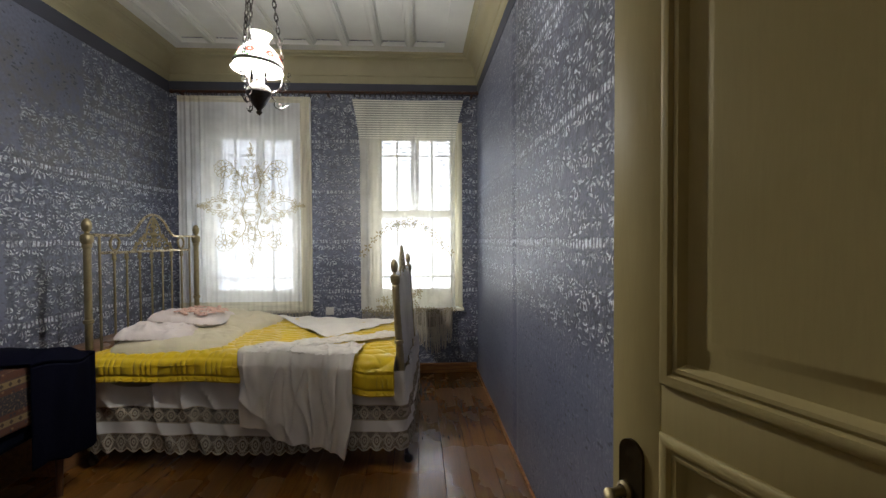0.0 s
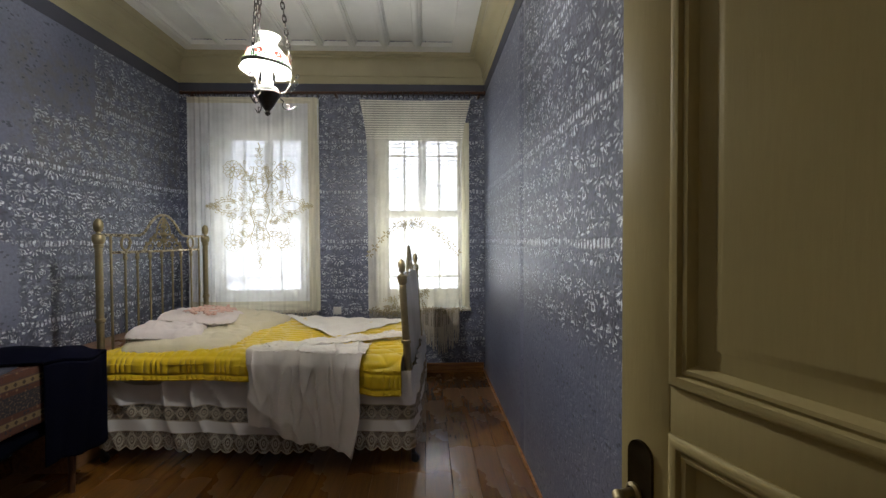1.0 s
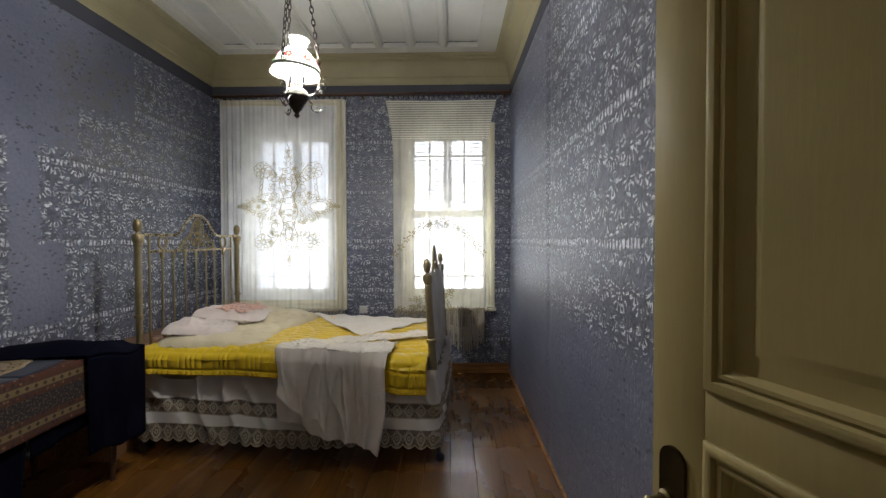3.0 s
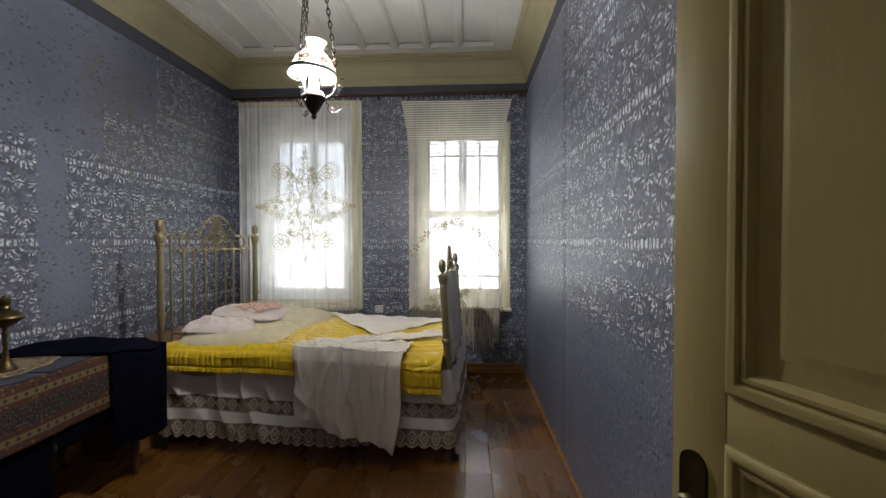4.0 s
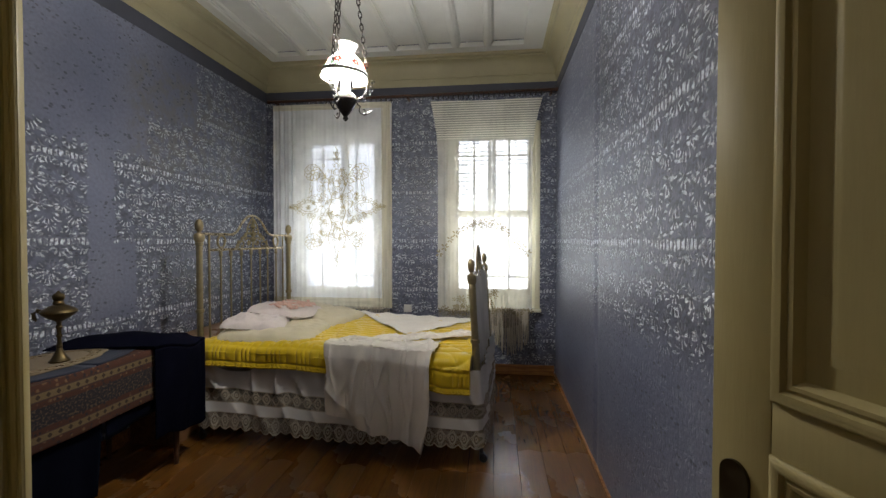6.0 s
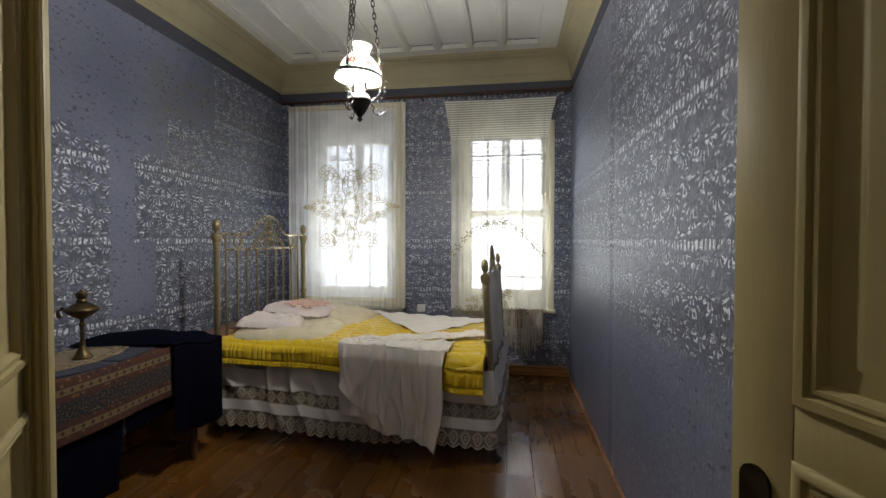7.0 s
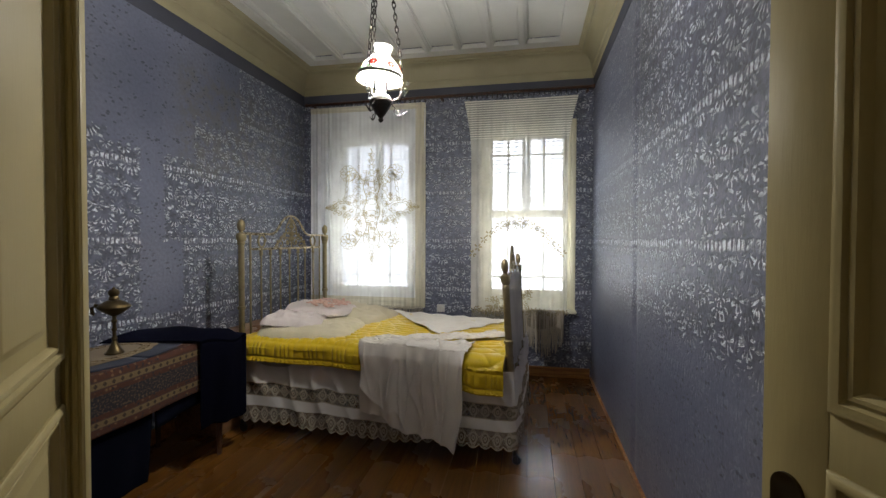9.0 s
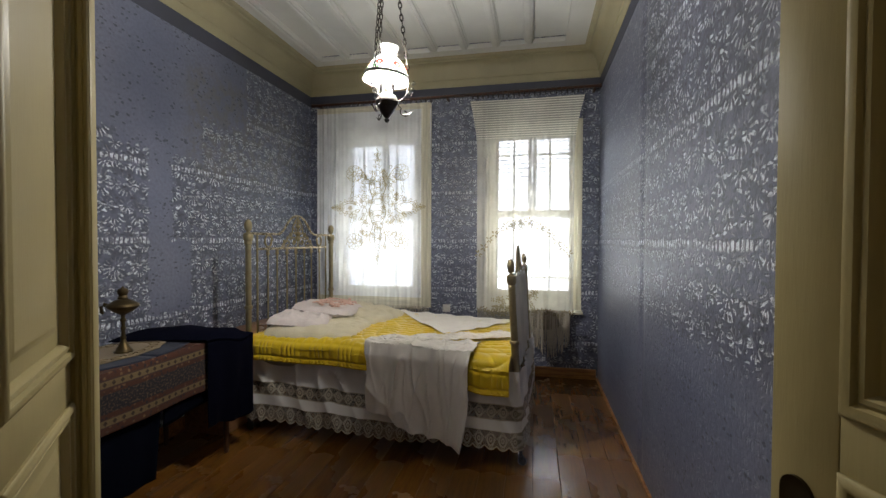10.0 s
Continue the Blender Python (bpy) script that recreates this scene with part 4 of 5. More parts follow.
# ---------------------------------------------------------------- hanging oil lamp
def oil_lamp():
    lamp = thing("hanging_oil_lamp", "lit hanging oil lamp with rose-painted opal shade", "lamp", m=Matrix.Translation((-0.784, 2.20, 0.2414)) @ Matrix.Scale(0.830, 4))
    tilt = Matrix.Rotation(radians(8), 3, Vector((0.3, 1, 0)))
    prof = [(0.070, 2.674), (0.073, 2.668), (0.062, 2.648), (0.055, 2.625), (0.058, 2.606), (0.082, 2.592), (0.112, 2.565), (0.134, 2.530), (0.146, 2.495), (0.150, 2.470), (0.147, 2.468)]
    piv = 2.49

    def slim(shape):
        """The shade's own proportions: narrower, with a short skirt."""
        shape.v = [(x * 0.86, y * 0.86, 2.458 + (z - 2.475) * (0.93 if z > 2.475 else 0.55)) for x, y, z in shape.v]
        return shape

    part("shade", slim(Shape().lathe([(r, z - piv) for r, z in prof], (0, 0, piv), 36, tilt)), DOME_OPAL, lamp, "white opal glass dome shade").visible_shadow = False
    skirt = [(0.151, 2.468), (0.160, 2.446), (0.168, 2.418), (0.171, 2.412), (0.170, 2.408), (0.166, 2.410)]
    part("lower_shade", slim(Shape().lathe([(r, z - piv) for r, z in skirt], (0, 0, piv), 36, tilt)), OPAL, lamp).visible_shadow = False
    band = [(0.151, 2.458), (0.163, 2.464), (0.166, 2.476), (0.160, 2.488), (0.150, 2.490), (0.147, 2.480), (0.147, 2.458), (0.151, 2.458)]
    part("shade_ring", slim(Shape().lathe([(r, z - piv) for r, z in band], (0, 0, piv), 36, tilt)), IRON, lamp, "dark metal shade ring")
    for a in (-150, -95, -40, 20, 80, 140):
        fl, gr = Shape(), Shape()
        for k in range(6):
            b = k * 60
            da, dz = 9 * math.cos(radians(b)), 0.013 * math.sin(radians(b))
            for dst, sc in ((fl, 1.0),):
                rr = 0.1395 - 0.35 * (0.012 + dz)
                w = radians(a + da * sc)
                dst.lathe([(0.0, -0.003), (0.011, -0.001), (0.012, 0.002), (0.0, 0.004)], tilt @ Vector((rr * math.cos(w), rr * math.sin(w), 2.532 + dz - piv)) + Vector((0, 0, piv)), 8, Matrix.Rotation(w, 3, "Z") @ Matrix.Rotation(radians(70), 3, "Y"))
        for da, dz in ((-13, -0.022), (10, -0.024), (-2, -0.030), (18, -0.006)):
            w = radians(a + da)
            rr = 0.1445 - 0.3 * (0.02 + dz) + 0.002
            gr.lathe([(0.0, -0.003), (0.008, -0.001), (0.009, 0.002), (0.0, 0.003)], tilt @ Vector((rr * math.cos(w), rr * math.sin(w), 2.525 + dz - piv)) + Vector((0, 0, piv)), 7, Matrix.Rotation(w, 3, "Z") @ Matrix.Rotation(radians(75), 3, "Y"))
        part("painted_rose", slim(fl), ROSE, lamp, "red painted rose")
        part("painted_leaves", slim(gr), LEAF_GLAZE, lamp, "green painted leaves")
    chim = [(0.030, 2.345), (0.045, 2.375), (0.048, 2.40), (0.036, 2.44), (0.028, 2.50), (0.027, 2.60)]
    ch = part("chimney", Shape().lathe(chim, seg=24), CRYSTAL, lamp, "clear glass chimney")
    ch.visible_shadow = False
    flame = part("bulb", Shape().lathe([(0.0, 2.392), (0.018, 2.396), (0.028, 2.425), (0.030, 2.460), (0.020, 2.49), (0.0, 2.50)], seg=20), glow("lit_bulb", (1.0, 0.93, 0.82), 20.0), lamp, "glowing bulb")
    flame.visible_shadow = False
    part("font", Shape().lathe([(0.0, 2.350), (0.030, 2.350), (0.034, 2.340), (0.054, 2.332), (0.066, 2.315), (0.066, 2.298), (0.055, 2.290), (0.0, 2.290)], seg=28), OPAL, lamp, "white opal oil font")
    part("base_cup", Shape().lathe([(0.070, 2.300), (0.073, 2.292), (0.066, 2.276), (0.052, 2.250), (0.030, 2.215), (0.016, 2.198), (0.012, 2.190), (0.018, 2.182), (0.014, 2.172), (0.006, 2.166), (0.0, 2.160)], seg=28), IRON, lamp, "dark pointed metal cup")
    for a in (15, 135, 255):
        w = radians(a)
        c, s = math.cos(w), math.sin(w)

        def rad(pts):
            return [(r * c, r * s, z) for r, z in pts]

        sc = Shape()
        spiral = [(0.110 + (0.030 - 0.0022 * k) * math.cos(k * 0.55 + 2.2), 2.232 + (0.030 - 0.0022 * k) * math.sin(k * 0.55 + 2.2)) for k in range(12)]
        sc.tube(rad([(0.066, 2.288), (0.075, 2.270)] + spiral), 0.004, 6)
        sc.tube(rad([(0.110, 2.205), (0.130, 2.212), (0.150, 2.228), (0.172, 2.242)]), [0.004, 0.005, 0.004, 0.001], 6)
        part("scroll_arm", sc, IRON, lamp, "dark curled iron arm")
        arm = Shape().tube(rad([(0.072, 2.300), (0.105, 2.320), (0.128, 2.360), (0.136, 2.410), (0.136, 2.455)]), 0.0035, 6)
        part("shade_arm", arm, IRON, lamp)
        for k, (r, z, q) in enumerate(((0.108, 2.300, 0.020), (0.128, 2.330, 0.016), (0.150, 2.372, 0.022), (0.160, 2.415, 0.016), (0.140, 2.345, 0.014))):
            dr = [(0.0, -q), (q * 0.55, -q * 0.6), (q * 0.8, 0.0), (q * 0.5, q * 0.6), (0.0, q)]
            drop = part("crystal_drop", Shape().lathe(dr, (r * c * 1.06, r * s * 1.06, z), 6), CRYSTAL, lamp, smooth=False)
            drop.visible_shadow = False
        top, bot = Vector((0.008 * c, 0.008 * s, 3.50)), Vector((0.136 * c, 0.136 * s, 2.462))
        d = bot - top
        chain = Shape()
        n = 27
        rot = d.to_track_quat("Z", "Y").to_matrix()
        for i in range(n):
            mid = top + d * ((i + 0.5) / n)
            long = d.length / n * 0.66
            turn = rot @ Matrix.Rotation(radians(90 * (i % 2)), 3, "Z")
            chain.tube([mid + turn @ Vector((0.0095 * math.cos(radians(q)), 0, long * math.sin(radians(q)))) for q in range(0, 360, 36)], 0.0042, 5, True)
        part("chain", chain, IRON, lamp, "dark iron chain")
    part("canopy", Shape().lathe([(0.0, 3.485), (0.02, 3.49), (0.03, 3.51), (0.022, 3.53), (0.014, 3.54), (0.010, 3.56), (0.010, 3.67), (0.045, 3.70), (0.055, 3.721), (0.0, 3.721)], seg=20), IRON, lamp)
    return lamp


oil_lamp()


# ---------------------------------------------------------------- bed
BED = pose(-2.086, 2.85, 0, 0, 0, -2.5)
LEN, WID = 1.94, 1.227


def post_profile(top, r):
    """Tube, collars and an egg finial, slimmer on the foot posts."""
    k = 0.80 if top < 1.4 else 1.0
    return [(r, 0.10), (r, 0.76 if top < 1.4 else 0.9), (r * 1.35, 0.765 if top < 1.4 else 0.905), (r * 1.35, 0.785 if top < 1.4 else 0.925), (r, 0.79 if top < 1.4 else 0.93),
            (r, top - 0.190), (r * 1.25 * k, top - 0.186), (r * 1.3 * k, top - 0.170), (r * 1.15 * k, top - 0.166), (r * 1.6 * k, top - 0.150), (r * 1.75 * k, top - 0.128), (r * 1.5 * k, top - 0.106),
            (r * 0.7 * k, top - 0.098), (r * 0.6 * k, top - 0.088), (r * 1.1 * k, top - 0.078), (r * 1.35 * k, top - 0.050), (r * 1.2 * k, top - 0.026), (r * 0.7 * k, top - 0.008), (0.0, top)]


def castor(shape, x, y):
    shape.lathe([(0.0, -0.012), (0.024, -0.012), (0.027, -0.006), (0.027, 0.006), (0.024, 0.012), (0.0, 0.012)], (x + 0.012, y, 0.028), 18, Matrix.Rotation(radians(90), 3, "X"))
    shape.box((x - 0.012, y - 0.018, 0.03), (x + 0.02, y + 0.018, 0.062), 0.004)
    shape.tube([(x, y, 0.055), (x, y, 0.11)], 0.012, 10)


def bedstead():
    bed = thing("brass_bed", "old brass bedstead with arched headboard and egg finials", "bed", m=BED)
    lean = 0.045
    for y in (0.0, WID):
        part("head_post", Shape().lathe(post_profile(1.568, 0.021), (0, y, 0), 20), BRASS, bed)
        p = Shape().lathe(post_profile(1.302, 0.0225), (0, 0, 0), 20)
        p.v = [(LEN + 0.055 - lean * 1.22 * v[2] + v[0], y + v[1], v[2]) for v in p.v]
        part("foot_post", p, BRASS, bed)
        for x, dx in ((0.0, 0), (LEN + 0.055, 0)):
            w = Shape()
            castor(w, x, y)
            part("castor", w, RUBBER, bed, "black castor wheel")
    # headboard rails
    arch = [(0, 0.0, 1.462), (0, 0.33, 1.462), (0, 0.38, 1.466), (0, 0.43, 1.492), (0, 0.50, 1.565), (0, 0.57, 1.610), (0, 0.64, 1.624), (0, 0.71, 1.610), (0, 0.78, 1.565), (0, 0.85, 1.492), (0, 0.90, 1.466), (0, 0.95, 1.462), (0, WID, 1.462)]
    part("arched_rail", Shape().tube(curve_points(arch, 6), 0.010, 10), SILVERED, bed, "worn pale brass arched rail")
    part("cross_rail", Shape().tube([(0, 0.10, 1.345), (0, 1.125, 1.345)], 0.0095, 10), SILVERED, bed)
    part("bottom_rail", Shape().tube([(0, 0.0, 0.60), (0, WID, 0.60)], 0.012, 10), BRASS, bed)
    for y in (0.10, 1.12):
        part("spindle", Shape().tube([(0, y, 0.60), (0, y, 1.462)], 0.0078, 10), BRASS, bed)
    for y in (0.227, 0.345, 0.479, 0.612, 0.743, 0.86, 1.0):
        sp = Shape().tube([(0, y, 0.60), (0, y, 1.345)], 0.0072, 10)
        sp.lathe([(0.0072, 1.29), (0.013, 1.297), (0.014, 1.31), (0.010, 1.325), (0.014, 1.333), (0.009, 1.34)], (0, y, 0), 12)
        part("spindle", sp, BRASS, bed)
    for y, s in ((0.235, 1), (0.995, -1)):
        part("ring_scroll", Shape().tube([(0, y + s * 0.047 * (1 - 0.012 * k) * math.cos(k * 0.35), 1.403 + 0.052 * (1 - 0.012 * k) * math.sin(k * 0.35)) for k in range(20)], 0.008, 8), BRASS, bed)
    orn = Shape()
    for s in (-1, 1):
        for y0, z0, r, turns in ((0.060, 1.40, 0.042, 9), (0.15, 1.378, 0.032, 9), (0.205, 1.368, 0.020, 8), (0.052, 1.485, 0.030, 9), (0.028, 1.545, 0.020, 8), (0.11, 1.435, 0.028, 8)):
            orn.tube([(0.004 * math.sin(k), 0.64 + s * (y0 + r * (1 - 0.07 * k) * math.cos(k * 0.7 + 0.5)), z0 + r * (1 - 0.07 * k) * math.sin(k * 0.7 + 0.5)) for k in range(turns)], 0.0055, 6)
        orn.tube(curve_points([(0, 0.64 + s * 0.24, 1.352), (0, 0.64 + s * 0.16, 1.42), (0, 0.64 + s * 0.09, 1.46), (0, 0.64 + s * 0.07, 1.53), (0, 0.64 + s * 0.015, 1.60)], 5), 0.006, 6)
        for k in range(5):
            orn.lathe([(0.0, -0.02), (0.010, -0.008), (0.012, 0.004), (0.0, 0.022)], (0.003, 0.64 + s * (0.02 + 0.045 * k), 1.40 + 0.03 * ((4 - k) % 3)), 7)
    orn.tube([(0, 0.64, 1.35), (0, 0.64, 1.62)], 0.007, 8)
    for z, r in ((1.42, 0.020), (1.47, 0.026), (1.53, 0.022), (1.575, 0.014)):
        orn.lathe([(0.0, -r), (r * 0.8, -r * 0.5), (r, 0), (r * 0.7, r * 0.6), (0.0, r)], (0.004, 0.64, z), 8)
    part("scroll_ornament", orn, BRASS, bed, "cast brass scrollwork")
    # footboard
    def fx(z):
        return LEN + 0.055 - lean * 1.22 * z

    arc_f = [(fx(1.17), 0.0, 1.17), (fx(1.17), 0.30, 1.17), (fx(1.22), 0.40, 1.20), (fx(1.3), 0.50, 1.30), (fx(1.38), 0.615, 1.372), (fx(1.3), 0.73, 1.30), (fx(1.22), 0.83, 1.20), (fx(1.17), 0.93, 1.17), (fx(1.17), WID, 1.17)]
    part("foot_arch", Shape().tube(curve_points(arc_f, 6), 0.010, 10), BRASS, bed)
    part("foot_rail", Shape().tube([(fx(0.5), 0, 0.50), (fx(0.5), WID, 0.50)], 0.012, 10), BRASS, bed)
    for y in (0.2, 0.41, 0.615, 0.82, 1.03):
        part("foot_spindle", Shape().tube([(fx(0.5), y, 0.50), (fx(1.16), y, 1.16)], 0.0075, 8), BRASS, bed)
    fo = Shape()
    for s in (-1, 1):
        for y0, z0, r in ((0.06, 1.22, 0.04), (0.15, 1.20, 0.03), (0.05, 1.29, 0.028)):
            fo.tube([(fx(1.25), 0.615 + s * (y0 + r * (1 - 0.07 * k) * math.cos(k * 0.7)), z0 + r * (1 - 0.07 * k) * math.sin(k * 0.7)) for k in range(9)], 0.0055, 6)
    fo.tube([(fx(1.17), 0.615, 1.17), (fx(1.37), 0.615, 1.37)], 0.006, 6)
    part("foot_ornament", fo, BRASS, bed)
    for y in (0.0, WID):
        part("side_rail", Shape().box((0.0, y - 0.012, 0.34), (LEN + 0.02, y + 0.012, 0.40), 0.003), IRON, bed)
    return bed


bedstead()


def cover_fn(u, v):
    """Cloth hung over the footboard's rail, both faces."""
    y = 0.045 + (WID - 0.09) * u
    side = -1 if v < 0.5 else 1
    d = abs(v - 0.5) * 2
    z = 1.188 - 0.62 * d + 0.01 * math.sin(9 * u)
    return (LEN + 0.055 - 0.055 * z + side * (0.013 + 0.006 * d + 0.006 * d * math.sin(u * 30 + side)) * min(1, d * 8), y, z)


single("footboard_cover", Shape().grid(cover_fn, 60, 40, lambda u, v: (u, v)), COVER_LACE, "thin white cover hung over the brass footboard", "bed cover", m=BED)

single("mattress", Shape().box((0.03, 0.01, 0.40), (LEN - 0.03, WID - 0.01, 0.665), 0.05), MATTRESS, "thick pale mattress under the quilt", "mattress", m=BED)


def skirt_path(u):
    """Round the near side and the foot end."""
    total = 1.955 + WID + 0.06
    s = u * total
    if s < 1.955:
        return 0.055 + s * 0.987, -0.035, 0.0, -1.0, s
    return 1.985, -0.035 + (s - 1.955), 1.0, 0.0, s


def skirt_sheet(z_top, z_bot, nv, scallop=0.0):
    def fn(u, v):
        x, y, nx, ny, s = skirt_path(u)
        sag = 0.020 * math.sin(s * 4.0 + 0.8) + 0.008 * math.sin(s * 9.0) + 0.030 * math.exp(-((s - 0.66) / 0.07) ** 2)
        top, bot = z_top + sag * (0.6 if z_top < 0.5 else 0.0), z_bot + sag * 0.6
        if z_top > 0.5:
            top -= 0.085 * math.exp(-((s - 0.26) / 0.17) ** 4)
        if scallop:
            bot -= scallop * abs(math.sin(math.pi * s / 0.076)) ** 0.8 - scallop * 0.5
        z = top + (bot - top) * v
        ridge = (1 - abs(noise.noise((s * 5 + 3.0 * z, z * 3.0, 9.0)))) ** 5 - 0.4
        f = (0.030 if z > 0.4 else 0.012) * ridge + (0.62 - z) * (0.020 * math.sin(s * 9 + 1.6 * math.sin(s * 3)) + 0.007 * math.sin(s * 27 + z * 9)) + 0.008 * noise.noise((s * 9, z * 6, 4))
        out = 0.015 + 0.06 * (0.62 - z) + f
        return (x + nx * out, y + ny * out, z)

    def uvfn(u, v):
        return (skirt_path(u)[4], (1 - v) * (z_top - z_bot))

    return Shape().grid(fn, 520, nv, uvfn)


skirt = thing("bed_skirt", "white cotton bed skirt with two crochet lace bands", "bed skirt", m=BED)
part("upper_cloth", skirt_sheet(0.600, 0.385, 8), SATIN, skirt)
part("lace_insertion", skirt_sheet(0.386, 0.290, 3), LACE_A, skirt, "open crochet lace band")
part("middle_cloth", skirt_sheet(0.291, 0.222, 3), SATIN, skirt)
part("lace_edging", skirt_sheet(0.223, 0.118, 5, 0.026), LACE_B, skirt, "scalloped crochet lace edging")

def quilt_surface(s, q):
    """Quilt from the far edge (q = 0) over the top and down the near side; s runs from head to foot."""
    top = WID - 0.02
    hang = 0.112 + (0.062 * max(0.0, min(1.0, (s - 1.5) / 0.25)) if s > 1.5 else 0)
    length = top + 0.05 + hang
    d = q * length
    base = 0.69 + 0.02 * math.sin(s * 2.2 + 0.5) + 0.012 * noise.noise((s * 3, d * 3, 5))
    if d < top:
        y, z, ny, nz = top - d, base, 0.0, 1.0
    elif d < top + 0.07:
        a = (d - top) / 0.07 * math.pi / 2
        y, z, ny, nz = -0.088 * math.sin(a), base - 0.048 * (1 - math.cos(a)), -math.sin(a), math.cos(a)
    else:
        y, z, ny, nz = -0.088 - 0.008 * math.sin(s * 8), base - 0.048 - (d - top - 0.07), -1.0, 0.0
    e = length - d
    if e < 0.15:
        line = min(abs(e - 0.028), abs(e - 0.125))
        line = min(line, abs((s * 23 + 0.4 * math.sin(s * 30 + 3 * e)) % 1 - 0.5) / 23 * 0.9 + 0.003)
    else:
        w = 0.05 * math.sin(s * 9) + 0.04 * math.sin(d * 8)
        a, b = (s * 0.5 + d + w) * 12, (s - d * 0.4 + w) * 9
        line = min(abs(a % 1 - 0.5) / 12, abs(b % 1 - 0.5) / 9 + 0.006)
    puff = 0.017 * (1 - math.exp(-line / 0.013)) + 0.004 * noise.noise((s * 20, d * 20, 1))
    return (s, y + ny * puff, z + nz * puff)


quilt = thing("yellow_quilt", "bright yellow satin quilt over the mattress", "quilt", m=BED)
part("padded_cover", Shape().grid(lambda u, v: quilt_surface(0.06 + 1.87 * u, v), 260, 190), QUILT, quilt, thick=0.012)
part("binding", Shape().tube([quilt_surface(0.06 + 1.87 * i / 120, 1.0) for i in range(121)], 0.009, 6), QUILT, quilt)


def crumple(x, y, k):
    return k * (noise.noise((x * 7, y * 7, 2.0)) + 0.5 * noise.noise((x * 17, y * 17, 8.0)))


def far_sheet(u, v):
    a, r, tip = Vector((0.72, 1.20)), Vector((1.88, 1.19)), Vector((1.40, 0.40))
    p = a.lerp(r, u).lerp(tip, v * 0.96)
    return (p.x + crumple(u, v, 0.01), p.y, 0.720 + 0.02 * math.sin(p.x * 2.2 + 0.5) + crumple(p.x, p.y, 0.010) + 0.006 * math.sin(p.x * 31 + p.y * 12))


single("folded_sheet", Shape().grid(far_sheet, 70, 50), LINEN, "white linen sheet folded back over the quilt", "sheet", thick=0.004, m=BED)


def drape(u, v):
    """White cloth from the bed's top down over its near side."""
    s_top, y_top = 0.98 + 0.72 * u, -0.01 + 0.22 * u
    z_bot = 0.315 - 0.03 * u - 0.155 * max(0.0, (u - 0.14) / 0.86) ** 0.65
    base = 0.740 + 0.02 * math.sin(s_top * 2.2 + 0.5)
    run_top = y_top + 0.10
    total = run_top + (base - z_bot)
    d = v * total
    tuck = (1 - abs(noise.noise((u * 4.5 - v * 0.8, v * 1.2, 6.0)))) ** 6 - 0.3
    pleat = (1 - abs(noise.noise((u * 9.0 + v * 0.5, v * 1.6, 2.0)))) ** 8 - 0.2
    fold = (math.sin(u * 16 + 1.8 * math.sin(u * 5)) + 0.4 * math.sin(u * 37 + v * 3)) * (1.5 - u)
    if d < run_top:
        return (s_top, y_top - d, base + 0.008 * fold * (0.4 + d / run_top) * 0.5 + crumple(s_top * 1.5, d * 2.5, 0.016) + 0.014 * tuck)
    drop = d - run_top
    k = min(1.0, drop / 0.06)
    s = s_top + (0.05 - 0.10 * u) * (drop / 0.6) + 0.012 * math.sin(drop * 11 + u * 4)
    return (s, -0.100 - 0.028 * k - 0.026 * fold * (0.25 * k + drop * 1.5) - 0.03 * drop - k * (0.020 * tuck + 0.012 * pleat) + crumple(s * 0.9, drop * 0.5, 0.020) - 0.006 * abs(noise.noise((s * 14, drop * 5, 3.0))), base - 0.02 * k - drop)


cloth_thing = thing("white_throw", "rumpled white cloth draped over the bed's side", "throw", m=BED)
part("hanging_cloth", Shape().grid(drape, 170, 130), LINEN, cloth_thing, thick=0.004)


def strip_fn(u, v):
    a, b = Vector((1.06, 0.02)), Vector((1.90, 0.50))
    p = a.lerp(b, u)
    w = (0.19 - 0.09 * u) * (v - 0.5)
    ridge = 0.030 * math.sin(math.pi * v) ** 0.6
    return (p.x - w * 0.55 + crumple(u * 2, v, 0.012), p.y + w * 0.83, 0.732 + ridge * (0.7 + 0.3 * math.sin(u * 23)) + crumple(u * 3, v * 2, 0.014) - 0.02 * u)


part("twisted_end", Shape().grid(strip_fn, 80, 24), LINEN, cloth_thing, thick=0.004)


def pillow_shape(sx, sy, h, wrinkle, seed, ruffle=0.0):
    s = Shape()
    for side in (1, -1):
        def fn(u, v):
            x, y = u * 2 - 1, v * 2 - 1
            e = max(0.0, (1 - abs(x) ** 4.0) * (1 - abs(y) ** 4.0)) ** 0.48
            pinch = 1 - 0.07 * (1 - abs(x)) * abs(y) ** 3 - 0.07 * (1 - abs(y)) * abs(x) ** 3
            z = h * e if side > 0 else -0.022 * e
            z += wrinkle * e * (noise.noise((x * 2.5 + seed, y * 2.5, side)) + 0.5 * noise.noise((x * 7, y * 7 + seed, side)))
            if ruffle and e < 0.2:
                z += 3.0 * ruffle * noise.noise((x * 9 + seed, y * 9, 6.0))
            return (x * sx / 2 * pinch * (1 - 0.13 * y ** 4), y * sy / 2 * pinch * (1 - 0.13 * x ** 4), z)
        g = Shape().grid(fn, 40, 40)
        s.add(g.v, g.f if side > 0 else [f[::-1] for f in g.f], [g.uv[i] for i in range(len(g.v))])
    return s


